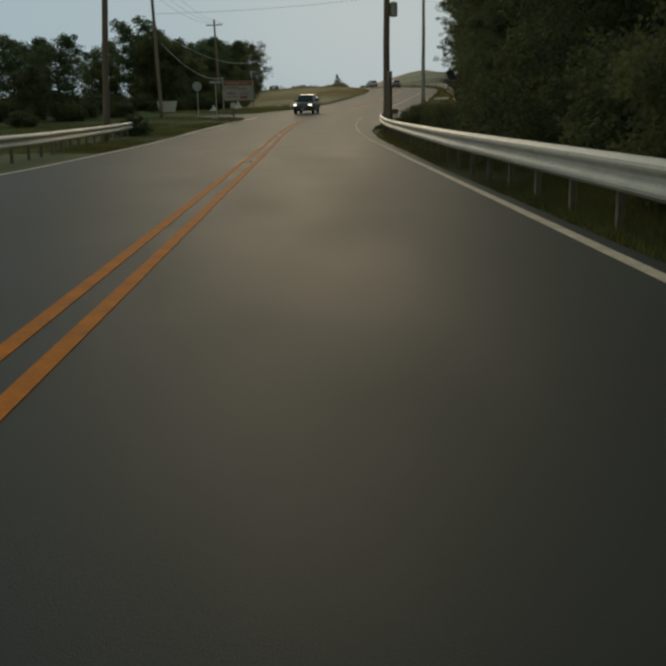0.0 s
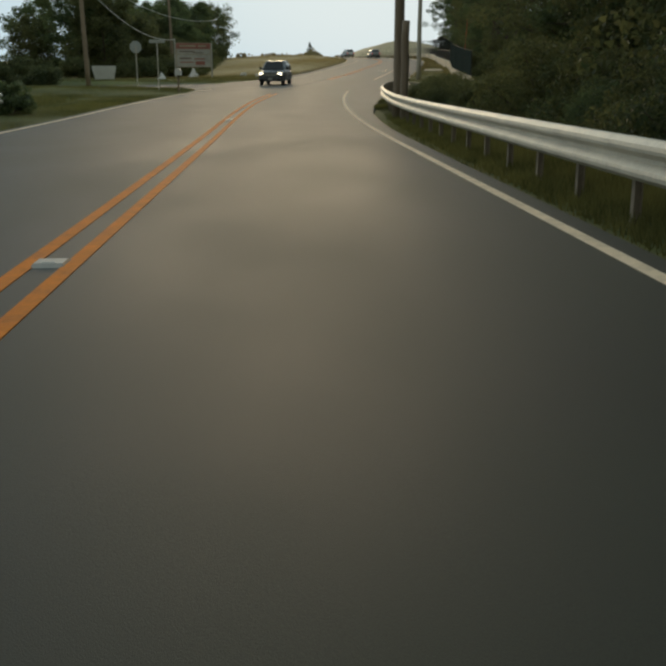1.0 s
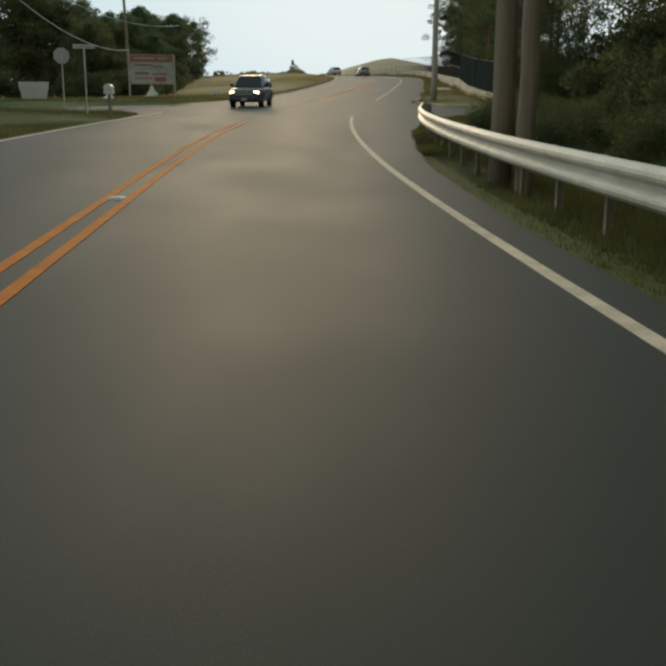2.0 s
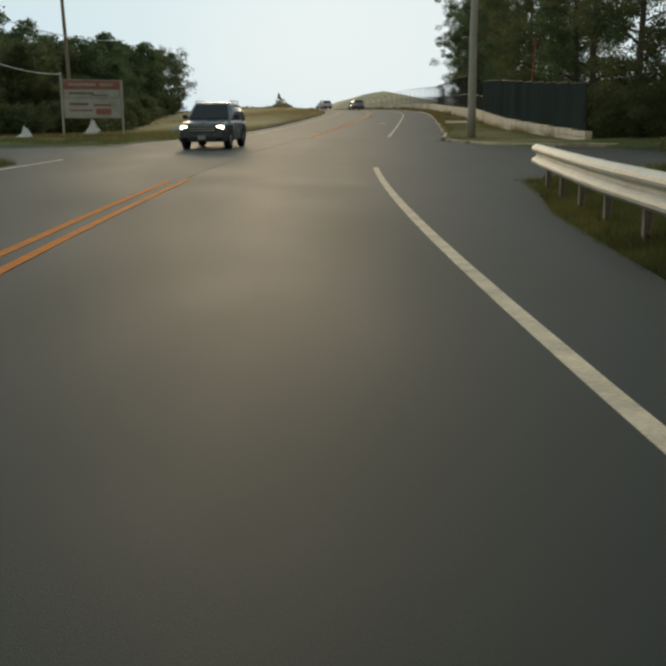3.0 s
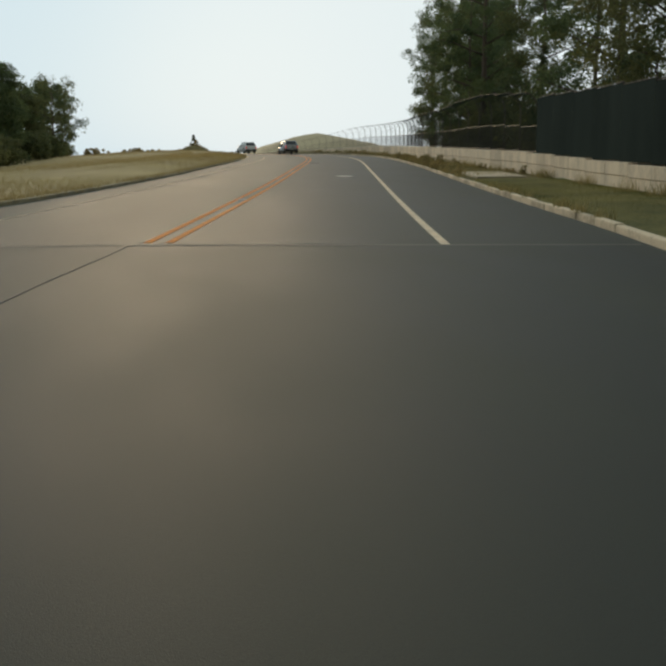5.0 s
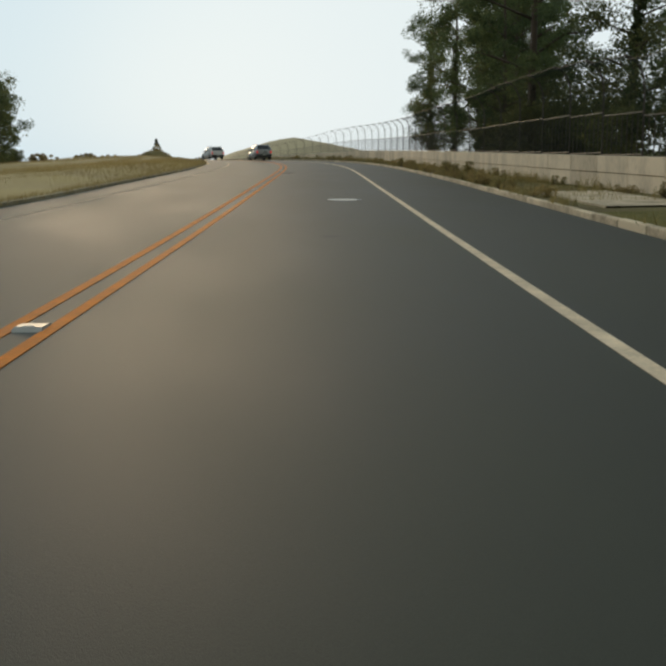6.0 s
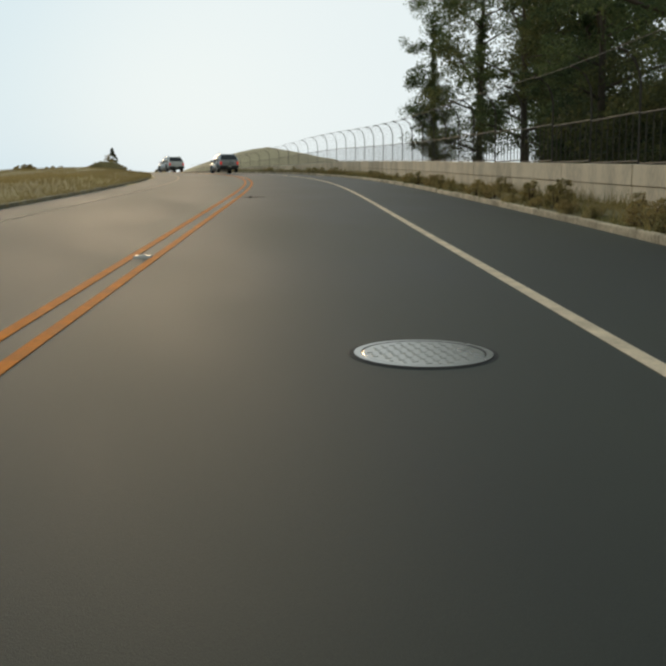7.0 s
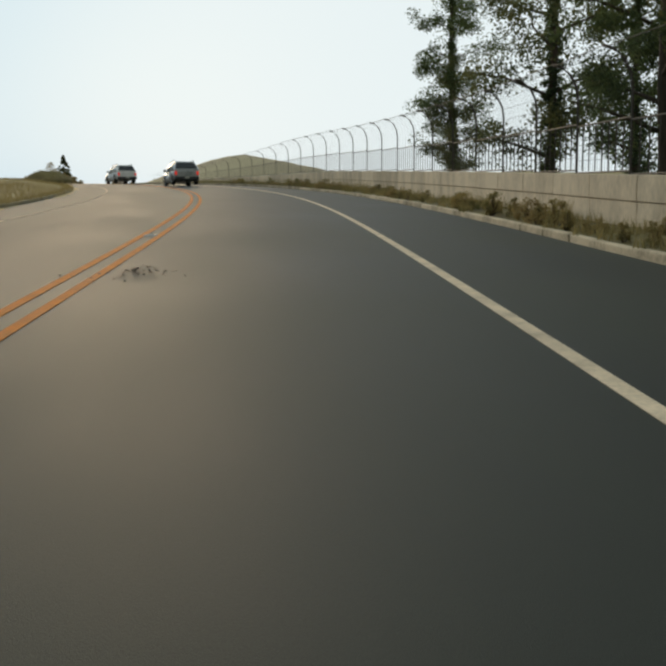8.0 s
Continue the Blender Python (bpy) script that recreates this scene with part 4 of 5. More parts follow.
# far crest: scrub and a pointed mound on the skyline
mound = thing("mound", "brown weedy earth mound on the skyline", "mound", planted(8.6, 257.5, 1.0, 0, 0.3))
bm = bmesh.new()
rings = []
for i in range(9):
    u = i / 8.5
    ring = []
    for k in range(20):
        a = 2 * math.pi * k / 20
        r = 3.4 * math.sqrt(max(0.0, 1 - u)) * (1 + 0.25 * noise.noise(Vector((math.cos(a) * 1.3, math.sin(a) * 1.3, u * 3))))
        ring.append(bm.verts.new((0.5 * u + r * math.cos(a), 0.7 * r * math.sin(a), 1.9 * u + 0.12 * noise.noise(Vector((k * 0.7, i, 0.5))))))
    rings.append(ring)
for lo, hi in zip(rings, rings[1:]):
    for k in range(20):
        bm.faces.new((lo[k], lo[(k + 1) % 20], hi[(k + 1) % 20], hi[k]))
bm.faces.new(rings[-1])
part("earth_heap", bm, M_DIRT, mound, smooth=True)
tufts = [(3.4 * math.sqrt(1 - z / 2) * math.cos(a) + 0.25 * z, 2.4 * math.sqrt(1 - z / 2) * math.sin(a), z) for z, a in [(rnd.uniform(0.05, 1.9), rnd.uniform(0, 6.28)) for _ in range(120)]]
tufts += [(0.5 + rnd.gauss(0, 0.35) * (3.0 - z), rnd.gauss(0, 0.2), z) for z in [1.8 + 0.9 * k / 24 for k in range(24)]]
v, f = leaf_cloud(71, tufts, [0.22] * len(tufts), 26, 0.05)
mesh_object("dry_tufts", v.tolist(), f.tolist(), M_DRY, mound)
scrub = build_bush("bush", 72, 4.5, 1.5, M_DRY, "dry scrub on the far crest", 80, 30, 0.12, m=planted(7.1, 268.2, 1.0, 0))
for x, y, k in [(2.5, 266.1, 0.9), (-2.4, 268.2, 0.8), (9.9, 271.2, 1.0), (6.1, 273.2, 0.95), (-7.5, 262.1, 0.9), (16.9, 280.4, 0.6), (-0.7, 255.0, 0.6)]:
    copy_thing(scrub, planted(x, y, k, rnd.uniform(0, 360)))


def build_cone_tree(seed, height, width, m):
    """A small conical evergreen."""
    rr = random.Random(seed)
    tree = thing("conical_tree", "small conical evergreen tree on the skyline", "tree", m)
    b = bmesh.new()
    add_tube(b, [(0, 0, -0.3), (0.03, 0, height * 0.5), (0, 0, height * 0.97)], [0.12, 0.07, 0.02], 7)
    part("trunk", b, M_BARK, tree, smooth=True)
    centres, radii = [], []
    for k in range(110):
        u = rr.random() ** 0.8
        r = width / 2 * (1 - u) ** 0.8 * rr.uniform(0.35, 1.0)
        a = rr.uniform(0, 6.28)
        centres.append((r * math.cos(a), r * math.sin(a), 0.15 + u * height * 0.97))
        radii.append(0.1 + 0.22 * (1 - u))
    v, f = leaf_cloud(seed, centres, radii, 170, 0.075)
    mesh_object("crown", v.tolist(), f.tolist(), M_LEAF2, tree)


build_cone_tree(75, 4.5, 3.2, planted(9.3, 288.0, 1.0, 0, 0.2))


# ---- grass and weeds ----
def blades(name, seed, spots, h, mat, label, spread=0.06):
    """Upright blades: one thin triangle each, in one mesh."""
    rng = np.random.default_rng(seed)
    p = np.asarray(spots)
    n = len(p)
    a = rng.uniform(0, 6.28, n)
    hh = h * rng.uniform(0.4, 1.25, n)
    w = 0.007 + 0.010 * h * rng.uniform(0.6, 1.4, n)
    u = np.stack([np.cos(a) * w, np.sin(a) * w, np.zeros(n)], 1)
    b = rng.uniform(0, 6.28, n)
    lean = np.stack([np.cos(b) * hh * 0.35, np.sin(b) * hh * 0.35, hh], 1)
    verts = np.stack([p - u, p + u, p + lean], 1).reshape(-1, 3)
    ob = mesh_object(name, verts.tolist(), np.arange(3 * n).reshape(-1, 3).tolist(), mat)
    return tagged(ob, label, "grass", kind="stuff")


def scatter(seed, n, s0, s1, d0, d1, height=None, clump=0.0, level=0.05):
    rng = np.random.default_rng(seed)
    s = rng.uniform(s0, s1, n)
    u = rng.random(n)
    if clump:
        keep = np.array([noise.noise(Vector((a * clump, 3.3, seed))) for a in s]) > level
        s, u = s[keep], u[keep]
    lo = np.array([d0(a) if callable(d0) else d0 for a in s])
    hi = np.array([d1(a) if callable(d1) else d1 for a in s])
    d = lo + (hi - lo) * u
    h = np.interp(s, S_AX, R_H)
    x, y = np.interp(s, S_AX, R_X) + d * np.cos(h), np.interp(s, S_AX, R_Y) - d * np.sin(h)
    z = ground_height(x, y)[0] if height is None else np.interp(s, S_AX, R_Z) + height
    return np.stack([x, y, z - 0.02], 1)


blades("grass", 1, scatter(1, 20000, 2, 73, lambda s: edge_right(s) + 0.1, lambda s: edge_right(s) + 2.6), 0.22, M_GRASS, "unmown grass under the guardrail")
blades("grass", 11, scatter(11, 42000, 2, 74.6, lambda s: rail_d(s) - 0.15, lambda s: rail_d(s) + 1.6), 0.34, M_GRASS, "rank grass growing up round the guardrail posts")
blades("grass", 12, scatter(12, 26000, 58, 76, lambda s: edge_right(s) - 0.05, lambda s: edge_right(s) + 1.9), 0.34, M_GRASS, "rank grass at the end of the guardrail")
blades("grass", 8, scatter(8, 52000, 36, 74, lambda s: rail_d(s) + 0.7, lambda s: rail_d(s) + 8), 0.85, M_GRASS, "tall rank grass before the woods")
blades("grass", 9, scatter(9, 50000, 34, 86, -24, lambda s: edge_left(s) - 3.0), 0.20, M_GRASS, "green meadow grass behind the guardrail")
blades("grass", 10, scatter(10, 16000, 98, 118, -24, lambda s: edge_left(s) - 0.3), 0.25, M_GRASS, "green grass round the billboard")
blades("grass", 2, scatter(2, 26000, 34, 88, lambda s: edge_left(s) - 3.2, lambda s: edge_left(s) - 0.1), 0.16, M_GRASS, "green grass strip along the road edge")
blades("grass", 3, scatter(3, 60000, 99, 150, lambda s: edge_right(s) + 0.2, lambda s: wall_d(s) - 0.1, 0.13), 0.06, M_GRASS, "short mown grass on the corner verge")
blades("dry_grass", 4, scatter(4, 30000, 104, 250, lambda s: edge_left(s) - 7, lambda s: edge_left(s) - 0.25), 0.22, M_DRY, "tall dry grass on the roadside bank")
blades("dry_grass", 14, scatter(14, 14000, 108, 250, lambda s: edge_left(s) - 0.5, lambda s: edge_left(s) + 0.03, 0.06, clump=1.1, level=-0.25), 0.20, M_DRY, "dry grass hanging over the low kerb")
blades("dry_grass", 5, scatter(5, 26000, 104, 265, -30, -11), 0.30, M_DRY, "tall dry grass across the open field")
blades("weeds", 6, scatter(6, 26000, 131, 240, lambda s: edge_right(s) + 0.3, lambda s: wall_d(s) - 0.05, 0.13, clump=0.9, level=0.08), 0.24, M_WEED, "green weeds growing behind the kerb")
blades("weeds", 13, scatter(13, 9000, 108, 240, lambda s: edge_right(s) + 0.04, lambda s: edge_right(s) + 0.35, 0.13, clump=1.3, level=0.2), 0.24, M_WEED, "tufts of weed hanging over the kerb")
blades("weeds", 7, scatter(7, 11000, 100, 240, lambda s: wall_d(s) - 0.6, lambda s: wall_d(s) - 0.06, 0.13, clump=0.8, level=0.15), 0.40, M_WEED, "weeds along the foot of the wall")

weed = [build_bush("weed", 81, 0.55, 0.9, M_WEED, "leafy green weed growing at the kerb", 34, 36, 0.034, category="weed", loose=0.95),
        build_bush("weed", 82, 0.8, 0.5, M_DRY, "brownish weed growing at the kerb", 36, 34, 0.030, category="weed", loose=0.95)]
s, i = 135.5, 0
while s < 225:
    d = rnd.choice((edge_right(s) + 0.3, edge_right(s) + 0.55, wall_d(s) - 0.35, wall_d(s) - 0.5))
    p = at(s, d, 0.11)
    m = pose(p.x, p.y, p.z, 0, 0, rnd.uniform(0, 360)) @ Matrix.Scale(rnd.choice((0.5, 0.55, 0.65, 0.75, 0.9, 1.25)) * rnd.uniform(0.85, 1.15), 4)
    if i < 2:
        weed[i].matrix_basis = m
    else:
        copy_thing(weed[rnd.randrange(2)], m)
    i += 1
    s += rnd.uniform(0.3, 1.0)

build_wall()
build_fence()
build_kerb(KERB, "kerb", "weathered concrete kerb stones along the grass verge")


# ---- signs and roadside things ----
def build_billboard():
    a, b = on_ground(113.1, -15.45), on_ground(114.6, -12.2)
    mid = (a + b) / 2
    w = (b - a).length
    yaw = math.degrees(math.atan2(b.y - a.y, b.x - a.x))
    bb = thing("billboard", "faded roadside billboard with a red band on two pale posts", "billboard", pose(mid.x, mid.y, mid.z, 0, 0, yaw))
    for x, h in ((-w / 2, 3.75), (w / 2, 3.35)):
        bm = bmesh.new()
        add_box(bm, 0.13, 0.13, h + 0.4, (x, 0.1, h / 2 - 0.2), bevel=0.012)
        part("post", bm, M_PANEL, bb)
    bm = bmesh.new()
    add_box(bm, w - 0.16, 0.07, 2.3, (0, 0.06, 2.2), bevel=0.008)
    back = part("backing_board", bm, M_BEIGE, bb)
    for nm, x, z, sx, sz, mat in (("red_band", 0, 3.05, w - 0.24, 0.50, M_RED), ("white_panel", 0, 2.52, w - 0.36, 0.44, M_PANEL), ("picture_panel", 0, 1.68, w - 0.28, 1.14, M_PANEL)):
        bm = bmesh.new()
        add_box(bm, sx, 0.02, sz, (x, 0.012, z), bevel=0.004)
        part(nm, bm, mat, bb)
    for x, z, sx, sz in ((-0.55, 2.52, 1.3, 0.10), (0.4, 2.42, 0.9, 0.06), (-0.5, 2.98, 1.4, 0.16), (0.75, 2.98, 0.7, 0.16), (-0.7, 1.95, 1.0, 0.12), (0.5, 1.9, 0.9, 0.10), (-0.6, 1.62, 1.2, 0.08), (0.55, 1.55, 0.8, 0.3)):
        bm = bmesh.new()
        add_box(bm, sx * 1.15, 0.008, sz * 1.15, (x * 1.15, -0.004, (z - 0.25) * 1.12))
        part("lettering_bar", bm, M_BEIGE if z > 2.8 else M_DARKBAR if z > 1.9 else M_RED, bb)
    return a


post_top = build_billboard() + Vector((0, 0, 3.7))
cable("pale_cable", POLE_L2 + Vector((0.3, 0.2, 6.4)), post_top, 1.0, 0.03, M_PALE_CABLE, "pale sleeved cable sagging from pole to billboard")
cable("thin_cable", POLE_L2 + Vector((0.3, 0.2, 7.4)), Vector((-4.5, 112, 6.6)), 1.1, 0.02, M_PALE_CABLE, "thin pale cable sagging in front of the trees")


def build_stop_sign(p, yaw):
    sg = thing("stop_sign", "octagonal road sign seen from its grey back", "road sign", pose(p.x, p.y, p.z, 0, 0, yaw))
    bm = bmesh.new()
    add_box(bm, 0.07, 0.045, 3.3, (0, 0, 1.35), bevel=0.008)
    part("post", bm, M_GALV, sg)
    bm = bmesh.new()
    r = 0.44
    ring = [[bm.verts.new((r * math.cos(radians(22.5 + 45 * k)), y, 2.95 + r * math.sin(radians(22.5 + 45 * k)))) for k in range(8)] for y in (0.028, 0.036)]
    bm.faces.new(ring[0])
    bm.faces.new(ring[1][::-1])
    for k in range(8):
        bm.faces.new((ring[0][k], ring[1][k], ring[1][(k + 1) % 8], ring[0][(k + 1) % 8]))
    part("sign_plate", bm, M_SIGN_BACK, sg)


build_stop_sign(on_ground(88.2, -11.6), 20)


def build_street_sign(p, yaw):
    sg = thing("street_name_sign", "thin post with a small street name plate", "road sign", pose(p.x, p.y, p.z, 0, 0, yaw))
    bm = bmesh.new()
    add_tube(bm, [(0, 0, -0.3), (0, 0, 2.95)], 0.035, 8)
    part("post", bm, M_GALV, sg)
    bm = bmesh.new()
    add_box(bm, 1.0, 0.02, 0.2, (0, 0, 3.05), bevel=0.004)
    plate = part("name_plate", bm, M_SIGN_BACK, sg)
    bm = bmesh.new()
    add_box(bm, 0.7, 0.008, 0.09, (0, -0.013, 3.05))
    part("lettering_bar", bm, M_PANEL, plate)


build_street_sign(on_ground(82.5, -8.6), 8)


def build_tub(p, yaw):
    tub = thing("skip_container", "white open-topped waste container on the grass", "container", pose(p.x, p.y, p.z, 0, 0, yaw))
    bm = bmesh.new()
    vs = add_box(bm, 2.0, 1.4, 1.15, (0, 0, 0.62))
    for v in vs:
        if v.co.z < 0.5:
            v.co.x *= 0.8
            v.co.y *= 0.82
    top = [f for f in bm.faces if f.calc_center_median().z > 1.15]
    r = bmesh.ops.inset_region(bm, faces=top, thickness=0.06)
    bmesh.ops.translate(bm, vec=(0, 0, -0.5), verts=list({v for f in top for v in f.verts}))
    part("tub", bm, M_WHITE_PAINT, tub)
    for k in (-1, 1):
        bm = bmesh.new()
        add_box(bm, 0.12, 1.0, 0.1, (k * 0.6, 0, 0.0), bevel=0.01)
        part("skid", bm, M_BLACK, tub)


build_tub(on_ground(102.5, -18.9), 12)


def build_mailbox(p, yaw):
    mb = thing("mailbox", "white roadside mailbox on a short post", "mailbox", pose(p.x, p.y, p.z, 0, 0, yaw) @ Matrix.Scale(1.25, 4))
    bm = bmesh.new()
    add_box(bm, 0.09, 0.09, 0.95, (0, 0, 0.35), bevel=0.008)
    part("post", bm, M_POLE, mb)
    bm = bmesh.new()
    prof = [(-0.14, 0.0), (0.14, 0.0), (0.14, 0.2)] + [(0.14 * math.cos(a), 0.2 + 0.14 * math.sin(a)) for a in [radians(x) for x in range(20, 180, 20)]] + [(-0.14, 0.2)]
    ra = [bm.verts.new((x, -0.28, 0.84 + z)) for x, z in prof]
    rb = [bm.verts.new((x, 0.28, 0.84 + z)) for x, z in prof]
    bm.faces.new(ra)
    bm.faces.new(rb[::-1])
    for k in range(len(prof)):
        q = (k + 1) % len(prof)
        bm.faces.new((ra[k], rb[k], rb[q], ra[q]))
    box = part("box", bm, M_WHITE_PAINT, mb)
    bm = bmesh.new()
    add_box(bm, 0.012, 0.05, 0.14, (0.15, -0.1, 1.08))
    part("flag", bm, M_RED, box, "small red flag")


build_mailbox(on_ground(78.2, -6.35), 0)


def build_tarp(p, seed, w, h, label):
    """A crumpled sheet, thrown over something low."""
    rr = random.Random(seed)
    n = 9
    verts, faces = [], []
    for j in range(n):
        for i in range(n):
            u, v = i / (n - 1) - 0.5, j / (n - 1) - 0.5
            ridge = max(0.0, 1 - 3.4 * abs(u - 0.5 * v + 0.1)) * (0.55 + 0.9 * v) + 0.5 * max(0.0, 1 - 4 * abs(u + 0.7 * v - 0.2))
            z = h * max(0.0, ridge) * (1 - 1.2 * u * u) + rr.uniform(0.0, 0.12) * h
            verts.append((p.x + u * w + rr.uniform(-0.05, 0.05), p.y + v * w * 0.6, p.z + z))
    for j in range(n - 1):
        for i in range(n - 1):
            a = j * n + i
            faces.append((a, a + 1, a + n + 1, a + n))
    ob = mesh_object("tarpaulin", verts, faces, M_WHITE_PAINT)
    sol = ob.modifiers.new("thickness", "SOLIDIFY")
    sol.thickness = 0.01
    tagged(ob, label, "tarpaulin")


build_tarp(on_ground(113.9, -14.0), 3, 1.1, 1.0, "crumpled white plastic sheet below the billboard")
build_tarp(on_ground(104.5, -14.4), 4, 0.9, 0.55, "crumpled white plastic sheet on the grass")


def build_block(p, yaw, w, h):
    bm = bmesh.new()
    for v in add_box(bm, w, 0.45, h, (0, 0, h / 2 - 0.05)):
        if v.co.z > h / 2:
            v.co.x *= 0.86
            v.co.y *= 0.8
            v.co.z += 0.12 * v.co.x
    bmesh.ops.bevel(bm, geom=bm.edges[:], offset=0.03, segments=2, affect="EDGES")
    ob = tagged(part("concrete_block", bm, M_WHITE_PAINT), "low pale concrete block lying in the dry grass", "concrete block")
    ob.matrix_basis = pose(p.x, p.y, p.z, 0, 0, yaw)


build_block(on_ground(118.5, -9.9), 12, 0.62, 0.42)
build_block(on_ground(116.0, -7.8), -8, 0.72, 0.42)

p = on_ground(113.5, wall_d(113.5) + 0.9)
bm = bmesh.new()
add_tube(bm, [(p.x, p.y, p.z - 0.2), (p.x + 0.1, p.y, p.z + 2.6), (p.x + 0.25, p.y, p.z + 5.2)], [0.06, 0.055, 0.05], 8)
tagged(part("marker_pole", bm, M_ORANGE), "thin pole leaning behind the wall, orange light in its colour", "pole")
bm = bmesh.new()
p = on_ground(99.0, 17.0)
add_tube(bm, [(p.x, p.y, p.z - 0.2), (p.x, p.y, p.z + 2.6)], 0.035, 8)
part("post", bm, M_GALV, thing("notice_sign", "small pale notice board at the woods' edge", "sign"))
bm = bmesh.new()
add_box(bm, 0.55, 0.03, 0.75, (p.x, p.y - 0.06, p.z + 2.3), bevel=0.006)
part("notice_plate", bm, M_PANEL, bpy.data.objects["notice_sign"])


# ---- in the road: reflectors, an iron cover, a patch, debris ----
def build_reflector():
    rf = thing("road_reflector", "raised pavement reflector between the yellow lines", "reflector", group="reflectors along the centre line")
    bm = bmesh.new()
    vs = add_box(bm, 0.24, 0.34, 0.03, (0, 0, 0.012))
    for v in vs:
        if v.co.z > 0.015:
            v.co.y *= 0.55
            v.co.x *= 0.85
    part("casting", bm, M_REFL, rf)
    bm = bmesh.new()
    add_box(bm, 0.09, 0.02, 0.016, (0, -0.09, 0.022), turn=Euler((0.9, 0, 0)).to_matrix().to_4x4())
    part("lens", bm, M_WHITE_PAINT, rf)
    return rf


refl = build_reflector()
for i, (s, d) in enumerate([(24.5, -0.16), (48.9, -0.16), (0.1, -0.16), (119.5, 0.21), (143.9, 0.21), (168.3, 0.21), (192.7, 0.21)]):
    p = at(s, d, 0.022)
    m = pose(p.x, p.y, p.z, 0, 0, heading(s))
    if i == 0:
        refl.matrix_basis = m
    else:
        copy_thing(refl, m)


def disc(name, p, r, h, mat, label, category, yaw=0.0, tilt=0.0, squash=1.0):
    bm = bmesh.new()
    add_tube(bm, [(0, 0, -0.05), (0, 0, h - 0.006), (0, 0, h)], [r, r, r - 0.01], 40)
    ob = part(name, bm, mat)
    ob.matrix_basis = pose(p.x, p.y, p.z, tilt, 0, yaw) @ Matrix.Diagonal((1, squash, 1, 1))
    return tagged(ob, label, category)


manhole = disc("manhole_cover", at(137.6, 2.98, crown(137.6, 2.98)), 0.40, 0.008, M_IRON, "shiny worn iron manhole cover flush with the asphalt", "manhole cover", tilt=2.0)
bm = bmesh.new()
ring_in, ring_out = [[bm.verts.new((q * math.cos(k * math.pi / 20), q * math.sin(k * math.pi / 20), z)) for k in range(40)] for q, z in ((0.405, 0.010), (0.45, 0.009))]
for k in range(40):
    bm.faces.new((ring_in[k], ring_out[k], ring_out[(k + 1) % 40], ring_in[(k + 1) % 40]))
part("frame_ring", bm, M_IRON, manhole)
stud_bm = bmesh.new()
add_box(stud_bm, 0.04, 0.018, 0.004, (0, 0, 0.009), bevel=0.0015)
stud_mesh = bpy.data.meshes.new("stud")
stud_bm.to_mesh(stud_mesh)
stud_bm.free()
stud_mesh.materials.append(M_IRON)
for i in range(-5, 6):
    for j in range(-5, 6):
        if i * i + j * j < 27:
            stud = new("stud", stud_mesh)
            stud.parent = manhole
            stud.matrix_basis = pose(i * 0.068, j * 0.068, 0, 0, 0, 90 * ((i + j) % 2))


def build_drain(p, yaw):
    """A kerb inlet: concrete lintel and iron grate, the mouth's shade a black panel."""
    drain = thing("storm_drain", "small concrete kerb drain, a black panel as its shaded mouth", "storm drain", pose(p.x, p.y, p.z, 0, 0, yaw))
    b = bmesh.new()
    add_box(b, 0.34, 0.70, 0.06, (0.12, 0, 0.155), bevel=0.015)
    part("lintel", b, M_CURB, drain)
    for k in (-1, 1):
        b = bmesh.new()
        add_box(b, 0.30, 0.09, 0.16, (0.12, k * 0.30, 0.05), bevel=0.012)
        part("cheek", b, M_CURB, drain)
    b = bmesh.new()
    add_box(b, 0.03, 0.52, 0.14, (0.05, 0, 0.055))
    part("mouth", b, M_BLACK, drain, "black panel standing for shade in the mouth")
    for i in range(5):
        b = bmesh.new()
        add_box(b, 0.26, 0.03, 0.02, (-0.17, -0.2 + 0.1 * i, 0.012), bevel=0.004)
        part("grate_bar", b, M_RUSTY, drain)


build_drain(at(101.75, 7.04, crown(101.75, 7.04)), heading(101.75) + 8)
disc("tar_patch", at(137.6, 2.98, crown(137.6, 2.98)), 0.49, 0.004, M_TAR, "dark tar ring round the manhole cover", "road patch", tilt=2.15)
disc("tar_patch", at(127.2, 2.51, crown(127.2, 2.51)), 0.16, 0.003, M_PATCH, "dark round patch in the asphalt", "road patch", tilt=2.15)


def build_debris(p):
    rr = random.Random(12)
    cl = thing("road_debris", "flattened dark leafy debris on the asphalt", "debris", pose(p.x, p.y, p.z))
    bm = bmesh.new()
    for k in range(110):
        a, q = rr.uniform(0, 6.28), abs(rr.gauss(0, 0.4))
        c = Vector((math.cos(a) * q, math.sin(a) * q * 2.2, 0))
        w = rr.uniform(0.015, 0.05)
        z = rr.uniform(0.004, 0.05) * max(0.2, 1 - q)
        vs = [bm.verts.new(c + Vector((math.cos(b) * w, math.sin(b) * w * 1.5, z + rr.uniform(-0.01, 0.02)))) for b in (0.3, 2.2, 4.4)]
        vs.append(bm.verts.new(c + Vector((0, 0, z + w * 0.3))))
        for i in range(3):
            bm.faces.new((vs[i], vs[(i + 1) % 3], vs[3]))
        bm.faces.new(vs[:3][::-1])
    part("scraps", bm, M_BARK, cl)


build_debris(at(162.2, 0.75, 0.02))


